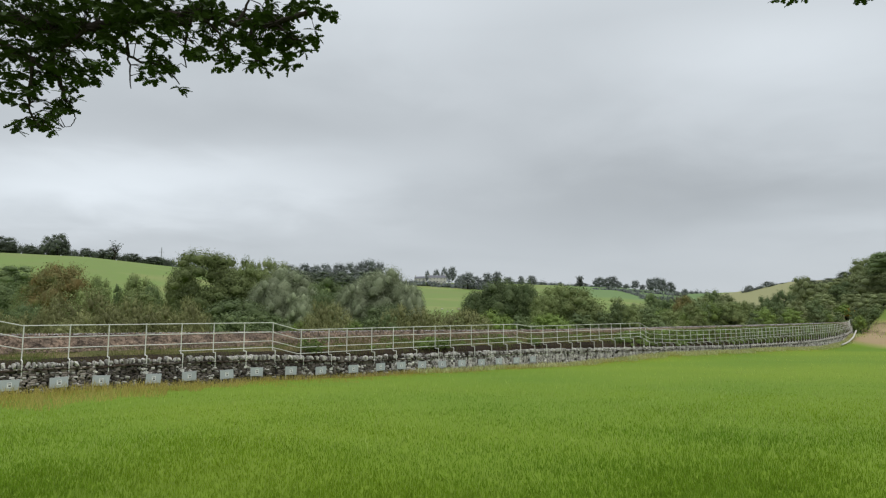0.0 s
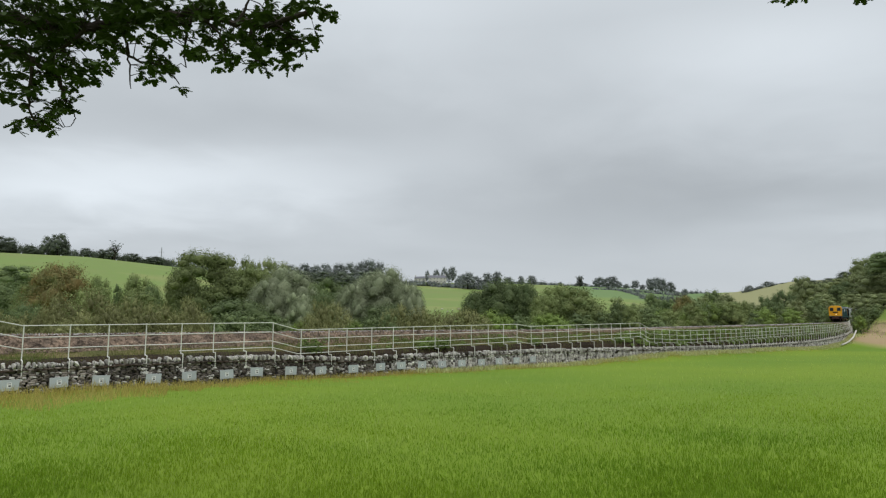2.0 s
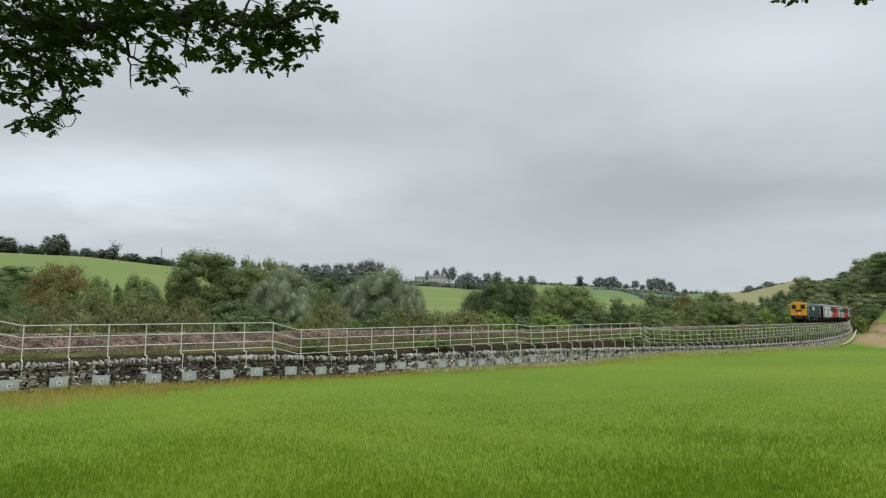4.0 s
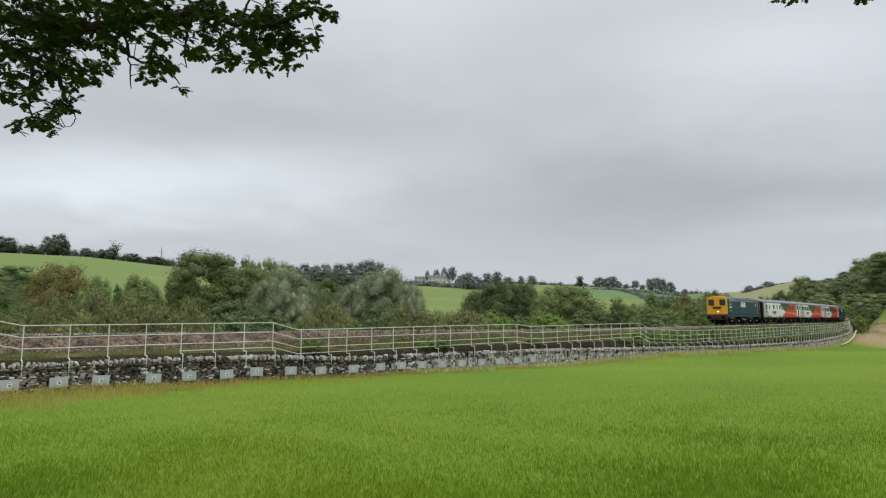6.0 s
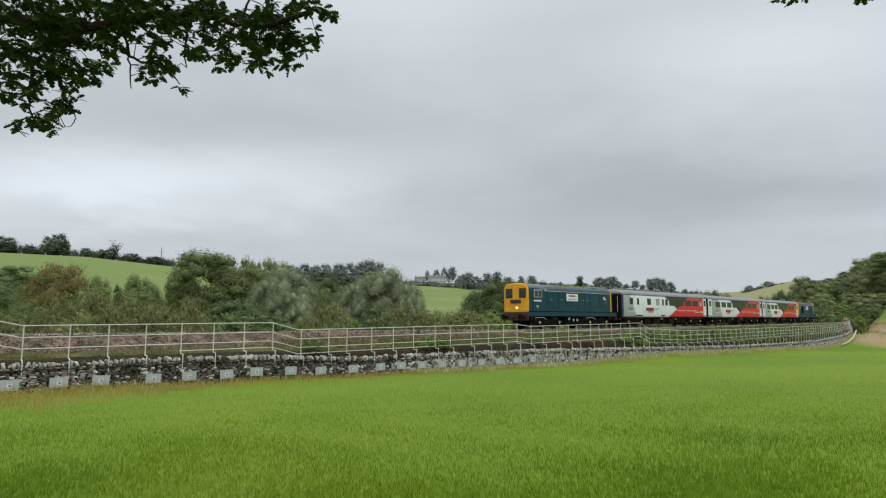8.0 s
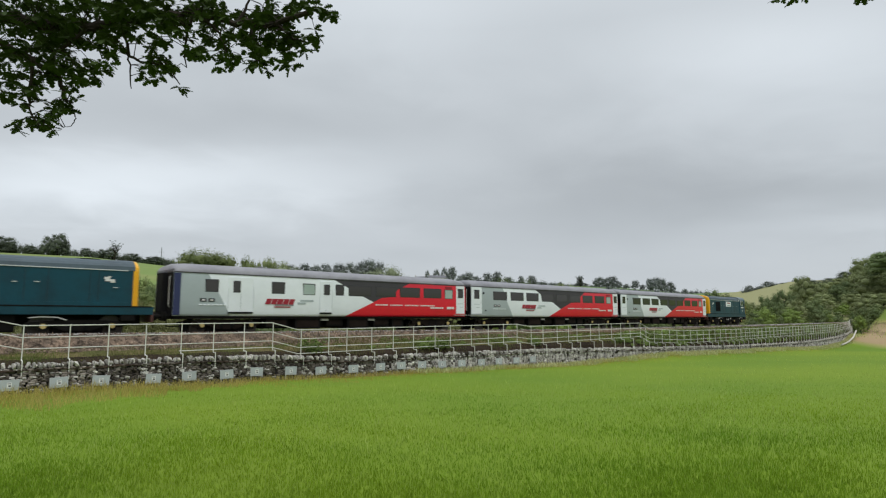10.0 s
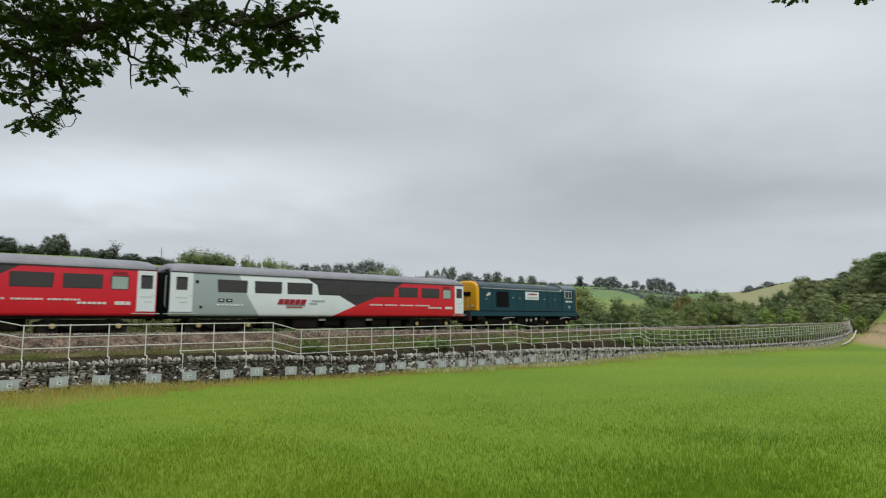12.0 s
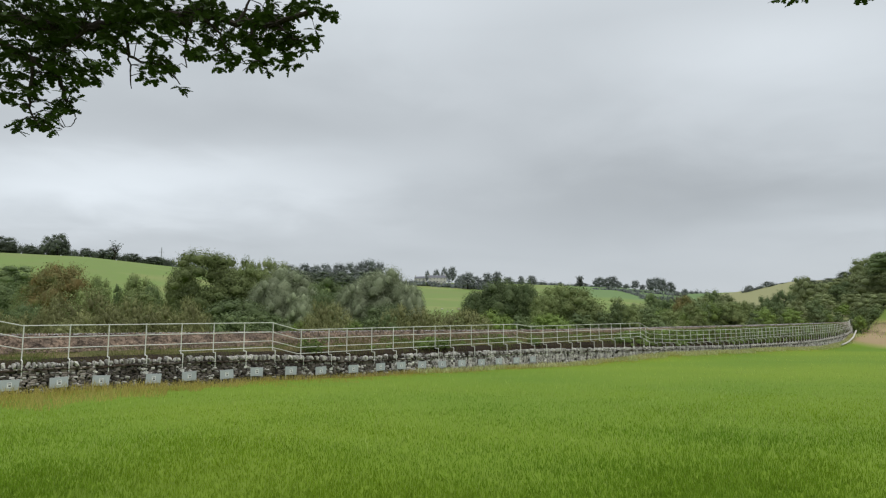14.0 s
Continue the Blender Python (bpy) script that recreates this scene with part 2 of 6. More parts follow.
def ground_material():
    mat = material("land", (0.165, 0.244, 0.019), rough=0.8, var=0.22, scale=3.5, second=(0.126, 0.212, 0.017), sscale=0.05, spec=0.1, bump=0.4, bscale=12)
    nt = mat.node_tree
    L = nt.links.new
    b = nt.nodes["Principled BSDF"]
    near = b.inputs["Base Color"].links[0].from_socket
    geo = nt.nodes.new("ShaderNodeNewGeometry")
    sc = nt.nodes.new("ShaderNodeVectorMath")
    sc.operation = "MULTIPLY"
    sc.inputs[1].default_value = (0.0060, 0.0048, 0.0)
    L(geo.outputs["Position"], sc.inputs[0])
    patch = nd(nt, "ShaderNodeTexNoise", Scale=2.2, Detail=6.0, Roughness=0.55)
    L(sc.outputs[0], patch.inputs["Vector"])
    ramp = nt.nodes.new("ShaderNodeValToRGB")
    L(patch.outputs[0], ramp.inputs[0])
    e = ramp.color_ramp.elements
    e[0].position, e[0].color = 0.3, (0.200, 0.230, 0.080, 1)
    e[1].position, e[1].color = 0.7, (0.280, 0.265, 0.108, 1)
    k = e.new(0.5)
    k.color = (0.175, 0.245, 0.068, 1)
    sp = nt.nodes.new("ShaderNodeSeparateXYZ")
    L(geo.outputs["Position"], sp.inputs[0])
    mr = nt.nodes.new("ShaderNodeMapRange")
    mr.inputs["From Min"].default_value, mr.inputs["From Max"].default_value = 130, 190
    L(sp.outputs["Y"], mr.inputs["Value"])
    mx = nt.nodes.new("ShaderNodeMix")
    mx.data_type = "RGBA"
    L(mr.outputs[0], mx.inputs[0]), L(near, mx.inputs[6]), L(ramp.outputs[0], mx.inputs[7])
    # cooler, bluer pasture on the farthest slope, and a mown, tawny field before it
    def mask(x_gain, y_gain, lo, hi):
        d = nt.nodes.new("ShaderNodeVectorMath")
        d.operation = "DOT_PRODUCT"
        d.inputs[1].default_value = (x_gain, y_gain, 0)
        L(geo.outputs["Position"], d.inputs[0])
        r = nt.nodes.new("ShaderNodeMapRange")
        r.inputs["From Min"].default_value, r.inputs["From Max"].default_value = lo, hi
        L(d.outputs["Value"], r.inputs["Value"])
        return r.outputs[0]

    def both(*socks):
        last = socks[0]
        for k in socks[1:]:
            q = nt.nodes.new("ShaderNodeMath")
            q.operation = "MULTIPLY"
            L(last, q.inputs[0]), L(k, q.inputs[1])
            last = q.outputs[0]
        return last

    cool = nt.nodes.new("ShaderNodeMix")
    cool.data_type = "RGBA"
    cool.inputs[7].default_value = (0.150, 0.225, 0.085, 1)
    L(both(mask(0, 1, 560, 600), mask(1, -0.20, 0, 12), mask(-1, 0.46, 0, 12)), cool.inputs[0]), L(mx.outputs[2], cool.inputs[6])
    tawny = nt.nodes.new("ShaderNodeMix")
    tawny.data_type = "RGBA"
    tawny.inputs[7].default_value = (0.285, 0.280, 0.135, 1)
    L(both(mask(1, -0.46, 0, 4), mask(0, -1, -700, -640), mask(0, 1, 130, 190)), tawny.inputs[0]), L(cool.outputs[2], tawny.inputs[6])
    # straw and bare red earth on the bank past the wall's end
    wv = nd(nt, "ShaderNodeTexNoise", Scale=0.22, Detail=5.0, Roughness=0.6)
    L(geo.outputs["Position"], wv.inputs["Vector"])
    ad = nt.nodes.new("ShaderNodeMath")
    ad.operation = "MULTIPLY_ADD"
    ad.inputs[1].default_value = 1.6
    L(wv.outputs[0], ad.inputs[0]), L(sp.outputs["Z"], ad.inputs[2])
    rr = nt.nodes.new("ShaderNodeValToRGB")
    br = nt.nodes.new("ShaderNodeMapRange")
    br.inputs["From Min"].default_value, br.inputs["From Max"].default_value = -3.6, 4.4
    L(ad.outputs[0], br.inputs["Value"]), L(br.outputs[0], rr.inputs[0])
    e = rr.color_ramp.elements
    e[0].position, e[0].color = 0.0, (0.16, 0.25, 0.03, 1)
    e[1].position, e[1].color = 1.0, (0.150, 0.235, 0.030, 1)
    for q, c in ((0.05, (0.34, 0.32, 0.11, 1)), (0.14, (0.33, 0.24, 0.13, 1)), (0.28, (0.37, 0.27, 0.155, 1)), (0.32, (0.20, 0.145, 0.075, 1)), (0.36, (0.38, 0.28, 0.16, 1)), (0.49, (0.33, 0.25, 0.13, 1)), (0.53, (0.15, 0.125, 0.055, 1)), (0.57, (0.35, 0.32, 0.11, 1)), (0.66, (0.20, 0.28, 0.045, 1))):
        e.new(q).color = c
    mb = nt.nodes.new("ShaderNodeMix")
    mb.data_type = "RGBA"
    lt = nt.nodes.new("ShaderNodeMapRange")
    lt.inputs["From Min"].default_value, lt.inputs["From Max"].default_value = 140, 150
    lt.inputs["To Min"].default_value, lt.inputs["To Max"].default_value = 1, 0
    L(sp.outputs["Y"], lt.inputs["Value"])
    gt = nt.nodes.new("ShaderNodeMapRange")
    gt.inputs["From Min"].default_value, gt.inputs["From Max"].default_value = 69, 74
    L(sp.outputs["X"], gt.inputs["Value"])
    ml = nt.nodes.new("ShaderNodeMath")
    ml.operation = "MULTIPLY"
    L(lt.outputs[0], ml.inputs[0]), L(gt.outputs[0], ml.inputs[1])
    L(ml.outputs[0], mb.inputs[0]), L(tawny.outputs[2], mb.inputs[6]), L(rr.outputs[0], mb.inputs[7])
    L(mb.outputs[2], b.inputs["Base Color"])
    return mat


def mesh_object(name, verts, faces, mat, parent=None, smooth_faces=False):
    me = bpy.data.meshes.new(name)
    me.from_pydata(verts, [], faces)
    if smooth_faces:
        me.polygons.foreach_set("use_smooth", [True] * len(me.polygons))
    me.materials.append(mat)
    ob = new(name, me)
    ob.parent = parent
    return ob


def ground():
    radii = np.concatenate([[0.0], np.geomspace(1.5, 4600, 190)])
    # finer inside the view
    ang = np.concatenate([np.linspace(-180, -48, 40)[:-1], np.linspace(-48, 48, 260), np.linspace(48, 180, 40)[1:-1]])
    R, A = np.meshgrid(radii[1:], np.radians(ang), indexing="ij")
    x, y = R * np.sin(A), R * np.cos(A)
    z = terrain(x, y)
    n = len(ang)
    verts = [(0.0, 0.0, float(terrain(0.0, 0.0)))] + list(zip(x.ravel().tolist(), y.ravel().tolist(), z.ravel().tolist()))
    faces = [(0, 1 + (j + 1) % n, 1 + j) for j in range(n)]
    for i in range(len(radii) - 2):
        for j in range(n):
            a, b = 1 + i * n + j, 1 + i * n + (j + 1) % n
            faces.append((a, b, b + n, a + n))
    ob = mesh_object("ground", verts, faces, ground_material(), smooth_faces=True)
    tagged(ob, "lush green meadow sloping down to a valley with hill fields", "ground", kind="structure")


ground()


def sweep(name, profile, s_list, mat, parent=None, jitter=0.0, seed=1, closed=False):
    """A profile of (d, z), which may depend on s, drawn along the line."""
    rng = random.Random(seed)
    verts, faces = [], []
    m = None
    for s in s_list:
        pr = profile(s)
        m = len(pr)
        for d, z in pr:
            verts.append(at(s, d + rng.uniform(-jitter, jitter), z + rng.uniform(-jitter, jitter)))
    for i in range(len(s_list) - 1):
        for j in range(m if closed else m - 1):
            a, b = i * m + j, i * m + (j + 1) % m
            faces.append((a, a + m, b + m, b))
    return mesh_object(name, verts, faces, mat, parent)


S_FINE = [-110 + 0.5 * i for i in range(300)] + [40 + 2.0 * i for i in range(170)]
# ---- small mesh helpers ----
def part(name, bm, mat, parent, label="", shade=False):
    me = bpy.data.meshes.new(name)
    bm.to_mesh(me)
    bm.free()
    for m in mat if isinstance(mat, (list, tuple)) else [mat]:
        me.materials.append(m)
    if shade:
        me.polygons.foreach_set("use_smooth", [True] * len(me.polygons))
    ob = new(name, me)
    ob.parent = parent
    if label:
        ob["label"] = label
    return ob


def box(bm, x0, x1, y0, y1, z0, z1, bevel=0.0):
    vs = [bm.verts.new((x, y, z)) for x in (x0, x1) for y in (y0, y1) for z in (z0, z1)]
    fs = [bm.faces.new([vs[i] for i in q]) for q in ((0, 1, 3, 2), (4, 6, 7, 5), (0, 4, 5, 1), (2, 3, 7, 6), (1, 5, 7, 3), (0, 2, 6, 4))]
    if bevel:
        bmesh.ops.bevel(bm, geom=list({e for f in fs for e in f.edges}), offset=bevel, segments=2, profile=0.6, affect="EDGES")
    return bm


def tube(bm, pts, r, n=6, caps=True, radii=None):
    """A round bar through the points."""
    pts = [Vector(p) for p in pts]
    rings = []
    for i, p in enumerate(pts):
        a, b = pts[max(i - 1, 0)], pts[min(i + 1, len(pts) - 1)]
        t = (b - a).normalized()
        u = t.cross(Vector((0, 0, 1)))
        if u.length < 0.05:
            u = t.cross(Vector((0, 1, 0)))
        u.normalize()
        w = t.cross(u)
        rr = radii[i] if radii else r
        rings.append([bm.verts.new(p + rr * (math.cos(k * math.tau / n) * u + math.sin(k * math.tau / n) * w)) for k in range(n)])
    for a, b in zip(rings, rings[1:]):
        for k in range(n):
            bm.faces.new((a[k], a[(k + 1) % n], b[(k + 1) % n], b[k]))
    if caps:
        bm.faces.new(rings[0][::-1]), bm.faces.new(rings[-1])
    return bm


def disc(bm, c, r, w, n=24, axis="y"):
    """A wheel-like disc of width w, its axle along y or x."""
    o = Vector((0, w / 2, 0)) if axis == "y" else Vector((w / 2, 0, 0))
    tube(bm, [Vector(c) - o, Vector(c) + o], r, n)
    return bm


# ---- the railway embankment, track and wall ----
def bank_edge(s):
    return -0.60 + 0.42 * (wall_top(s) + 0.75)


def heap(s):
    """Crest of the outer ballast shoulder, highest where the curve is canted."""
    return float(np.interp(s, [-46, -33, -25, -17, -9, 10, 60], [.31, .24, .20, .14, .05, .02, -.05]))


def embankment():
    bed = tagged(new("embankment"), "low railway embankment of ballast over a grassy soil bank", "embankment", kind="structure")
    sweep("ballast_bed", lambda s: [(-7.5, -3.0), (-6.2, -0.75), (-4.2, -0.42), (-2.3, -0.22), (-1.75, -0.15), (-0.9, -0.16), (0, -0.17), (0.9, -0.16), (1.35, -0.14 + .3 * heap(s)), (1.75, -.05 + heap(s)), (2.05, heap(s)), (2.6, -0.28 + .55 * heap(s)), (3.0, -0.37 + .2 * heap(s)), (3.3, -0.43)], S_FINE, M_BALLAST, bed, 0.018)
    sweep("grass_bank", lambda s: [(2.95, -0.37), (3.4, -0.44), (3.9, -0.55), (min(4.45, fence_d(s) - .3), bank_edge(s))], S_FINE, M_BANK, bed, 0.035, 2)
    sweep("soil_face", lambda s: [(min(4.40, fence_d(s) - .34), bank_edge(s) + .02), (fence_d(s) - .12, 0.5 * bank_edge(s) + .5 * wall_top(s)), (fence_d(s) + .05, wall_top(s) - .06), (fence_d(s) + .35, wall_top(s) - 0.2)], S_FINE, M_SOIL, bed, 0.03, 3)
    # loose stones on the shoulder
    rng = random.Random(5)
    vs, fs = [], []
    for _ in range(13000):
        s = -47 + 52 * rng.random() ** 1.5
        d = rng.uniform(1.3, 3.25)
        q = heap(s)
        z = float(np.interp(d, [1.3, 1.75, 2.05, 2.6, 3.0, 3.3], [-.15 + .3 * q, -.05 + q, q, -.28 + .55 * q, -.37 + .2 * q, -.43]))
        c, r = at(s, d, z), rng.uniform(0.03, 0.085)
        k = len(vs)
        for q in ((1, 0, 0), (-1, 0, 0), (0, 1, 0), (0, -1, 0), (0, 0, 1)):
            vs.append(c + Vector(q) * r * rng.uniform(.7, 1.3))
        fs += [(k, k + 2, k + 4), (k + 2, k + 1, k + 4), (k + 1, k + 3, k + 4), (k + 3, k, k + 4)]
    ob = mesh_object("ballast_stones", vs, fs, M_BALLAST, bed)
    tagged(ob, kind="stuff")
    # paler, fresher stones along the crest of the shoulder
    vs, fs = [], []
    for _ in range(6000):
        s = -47 + 130 * rng.random() ** 1.5
        c, r = at(s, 2.0 + rng.gauss(0, .10), heap(s) + rng.uniform(-.04, .01)), rng.uniform(0.03, 0.06) * (1 + max(0, s) / 40)
        k = len(vs)
        for q in ((1, 0, 0), (-1, 0, 0), (0, 1, 0), (0, -1, 0), (0, 0, 1)):
            vs.append(c + Vector(q) * r * rng.uniform(.7, 1.3))
        fs += [(k, k + 2, k + 4), (k + 2, k + 1, k + 4), (k + 1, k + 3, k + 4), (k + 3, k, k + 4)]
    ob = mesh_object("crest_stones", vs, fs, M_PALEBALLAST, bed)
    tagged(ob, kind="stuff")
    for d in (0.7525, -0.7525):
        r = sweep("rail", lambda s: [(d - .07, -.16), (d - .012, -.14), (d - .012, -.04), (d - .036, -.035), (d - .036, 0), (d + .036, 0), (d + .036, -.035), (d + .012, -.04), (d + .012, -.14), (d + .07, -.16)], S_FINE, M_RAIL, None)
        tagged(r, "worn brown steel running rail on ballast", "rail", "running rails", "structure")


def sleepers():
    holder = tagged(new("sleepers"), "weathered concrete sleepers bedded in brown ballast", "sleepers", "track", "structure")
    bm = box(bmesh.new(), -.125, .125, -1.25, 1.25, -.3, -.13, .02)
    first = part("sleeper", bm, M_SLEEPER, holder)
    for i in range(180):
        s = -48 + 0.65 * i
        o = first if i == 0 else new("sleeper", first.data)
        o.parent = holder
        o.matrix_basis = Matrix.Translation(at(s)) @ Matrix.Rotation(math.pi / 2 - float(heading(np.float64(s))), 4, "Z")


embankment()
sleepers()

# top of the handrail: level lengths joined by short ramps
FENCE_S = [-46, -43.2, -41.9, -32.1, -30.7, -14.5, -13.1, 2.0, 3.6, 10, 24, 76, 84, 140]
FENCE_Z = [1.0, 1.0, 0.69, 0.75, 0.39, 0.56, 0.40, 0.55, 0.04, -0.24, -0.27, -0.15, 0.15, 1.3]


def fence_top(s):
    return float(np.interp(s, FENCE_S, FENCE_Z))


def handrail():
    f = tagged(new("handrail_fence"), "galvanised tubular steel handrail fence along the stone wall", "fence", kind="")
    # one post: upright, outward crank and leg down the wall's face
    bm = bmesh.new()
    tube(bm, [(0, 0, 0), (0, 0, -1.24), (0.03, 0, -1.28), (0.27, 0, -1.28), (0.30, 0, -1.32), (0.30, 0, -2.02)], 0.022, 6)
    tube(bm, [(0, 0, -0.02), (0, 0, 0.035)], 0.036, 6)
    box(bm, 0.24, 0.31, -.09, .09, -2.04, -1.92)
    first = part("post", bm, M_GALV, f)
    thin = bmesh.new()
    tube(thin, [(0, 0, 0), (0, 0, -1.2)], 0.014, 5)
    thin = part("bar", thin, M_GALV, f)
    posts = [-43.3, -41.85, -40.37, -39.03, -37.65, -36.23, -34.85, -33.45, -32.04, -30.55, -28.99, -27.91, -26.34, -24.89, -23.44, -21.8, -20.57, -18.79, -17.25, -15.79, -14.42, -12.93, -11.61, -9.96, -8.57, -7.48, -5.67, -4.47, -2.65, -1.2, 0.3, 2.03] + [3.0 + 1.5 * i for i in range(82)]
    for i, s in enumerate(posts):
        o = first if i == 0 else new("post", first.data)
        o.parent = f
        o.matrix_basis = Matrix.Translation(at(s, fence_d(s), fence_top(s))) @ Matrix.Rotation(-float(heading(np.float64(s))), 4, "Z")
    k = 0
    for i in range(32):
        s = 22.5 + 1.7 * i
        o = thin if k == 0 else new("bar", thin.data)
        k += 1
        o.parent = f
        o.matrix_basis = Matrix.Translation(at(s, fence_d(s), fence_top(s)))
    cuts = [-46] + FENCE_S[2:12] + [100, 126]
    for a, b in zip(cuts, cuts[1:]):
        n = max(2, int((b - a) / 1.4) + 1)
        ss = sorted({round(float(v), 3) for v in np.linspace(a, b, n)} | ({-36.3} if a < -36.3 < b else set()) | {v for v in FENCE_S if a < v < b})
        for dz, only in ((0, -99), (-.44, -99), (-.86, -99), (-1.16, -36.4)):
            q = [s for s in ss if s >= only]
            if len(q) > 1:
                part("top_rail" if dz == 0 else "rail", tube(bmesh.new(), [at(s, fence_d(s), fence_top(s) + dz) for s in q], 0.022 if dz == 0 else 0.019, 6), M_GALV, f)
    return f


def plates():
    """Small steel plates on short stakes before the wall, each with a white sticker."""
    first = None
    for s, z in ((-42.2, -1.23), (-40.7, -1.23), (-39.3, -1.25), (-37.4, -1.30), (-36.0, -1.29), (-34.4, -1.31), (-33.0, -1.28), (-31.3, -1.33), (-29.7, -1.42), (-27.8, -1.44), (-26.1, -1.43), (-24.7, -1.43), (-23.2, -1.47), (-21.7, -1.52), (-20.1, -1.54), (-18.4, -1.57), (-16.8, -1.58), (-15.1, -1.61), (-13.4, -1.62)):
        m = Matrix.Translation(at(s, fence_d(s) + .50, z)) @ Matrix.Rotation(math.pi / 2 - float(heading(np.float64(s))), 4, "Z")
        if first is None:
            first = tagged(new("marker_plate"), "small grey steel plate with a white sticker before the wall", "plate", "marker plates")
            part("plate", box(bmesh.new(), -.3, .3, -.012, .012, -.39, 0, .006), M_PLATE, first)
            st = part("sticker", box(bmesh.new(), -.07, .08, -.017, -.0125, -.28, -.10), M_MARK, first, "white printed sticker")
            part("print", box(bmesh.new(), -.05, .055, -.02, -.0172, -.15, -.125), M_INK, st)
            part("print", box(bmesh.new(), -.02, .055, -.02, -.0172, -.25, -.19), M_INK, st)
            for x in (-.24, .24):
                part("stake", tube(bmesh.new(), [(x, .03, -1.3), (x, .03, -.05)], .018, 5), M_GALV, first)
            first.matrix_basis = m
        else:
            copy_thing(first, m @ Matrix.Rotation(math.sin(s * 7) * 0.05, 4, "Y"))


handrail()
plates()
# ---- trees: tapered trunk, limbs, and a crown of many small leaf clumps ----
def limb(bm, rng, p, d, length, r, depth, tips):
    pts, radii = [p.copy()], [r]
    n = 4
    for i in range(n):
        d = (d + Vector((rng.uniform(-.25, .25), rng.uniform(-.25, .25), rng.uniform(-.05, .22)))).normalized()
        p = p + d * length / n
        pts.append(p.copy())
        radii.append(r * (1 - 0.62 * (i + 1) / n))
    tube(bm, pts, r, 6 if depth < 2 else 4, False, radii)
    tips.append(pts[-1])
    if depth < 2:
        for _ in range(4 if depth == 0 else 3):
            k = rng.randint(2, n)
            a = rng.uniform(0, math.tau)
            q = (d * 0.6 + Vector((math.cos(a), math.sin(a), rng.uniform(0.1, .7))) * 0.9).normalized()
            limb(bm, rng, pts[k], q, length * rng.uniform(.5, .75), radii[k] * .7, depth + 1, tips)


def core_shape(n):
    bm = bmesh.new()
    bmesh.ops.create_icosphere(bm, subdivisions=n, radius=1.0)
    v, f = np.array([v.co[:] for v in bm.verts]), np.array([[q.index for q in p.verts] for p in bm.faces])
    bm.free()
    return v, f


CORE_V, CORE_F = core_shape(1)


def leaf_cloud(rng, clumps, leaf, per_m2, droop=0.0, slim=0.55, heart=0.60):
    """Leaf blades strewn over the clumps, each (centre, radii), round a lumpy heart of denser foliage. A blade is a bent diamond."""
    V, F = [], []
    C, Q = np.array([c for c, _ in clumps], float), np.array([r for _, r in clumps], float)
    cv, cf = CORE_V, CORE_F
    for i, (c, r) in enumerate(clumps):
        area = 4 * math.pi * ((r[0] * r[1]) ** 1.6 / 3 + (r[0] * r[2]) ** 1.6 / 3 + (r[1] * r[2]) ** 1.6 / 3) ** (1 / 1.6)
        n = max(10, int(area * per_m2))
        u = np.random.RandomState(rng.randint(0, 10 ** 6))
        q = u.normal(size=(n, 3))
        q /= np.linalg.norm(q, axis=1)[:, None]
        ph = rng.random() * 6
        lumps = lambda v: 1 + 0.13 * np.sin(v[:, :1] * 5 + v[:, 1:2] * 7 + ph) + 0.09 * np.sin(v[:, 2:] * 9 - v[:, :1] * 6 + ph * 2)
        rad = (0.62 + 0.58 * u.uniform(0, 1, size=(n, 1)) ** 1.25) * lumps(q)
        P = np.array(c) + q * rad * np.array(r)
        # none deep inside a neighbouring clump
        near = np.where(((C - np.array(c)) ** 2).sum(1) < (Q.max(1) + max(r)) ** 2)[0]
        ok = q[:, 2] > -.5
        for j in near:
            if j != i:
                ok &= (((P - C[j]) / Q[j]) ** 2).sum(1) > 0.50
        P, q = P[ok], q[ok]
        n = len(P)
        out = q + u.normal(size=(n, 3)) * 0.5 + np.array([0, 0, 0.3])
        out /= np.linalg.norm(out, axis=1)[:, None]
        t = np.cross(out, u.normal(size=(n, 3)))
        t /= np.linalg.norm(t, axis=1)[:, None] + 1e-9
        t[:, 2] -= droop
        w = np.cross(out, t)
        w /= np.linalg.norm(w, axis=1)[:, None] + 1e-9
        s = leaf * u.uniform(0.6, 1.3, size=(n, 1))
        base = len(V)
        V.extend((np.array(c) + cv * lumps(cv) * u.uniform(heart - .10, heart + .05, size=(len(cv), 1)) * np.array(r)).tolist())
        F.extend((cf + base).tolist())
        base = len(V)
        A, B = P - t * s, P + t * s
        C1, D1 = P + w * s * slim + out * s * 0.2, P - w * s * slim + out * s * 0.2
        V.extend(np.stack([A, C1, B, D1], 1).reshape(-1, 3).tolist())
        F.extend((np.arange(4 * n).reshape(n, 4) + base).tolist())
    return V, F


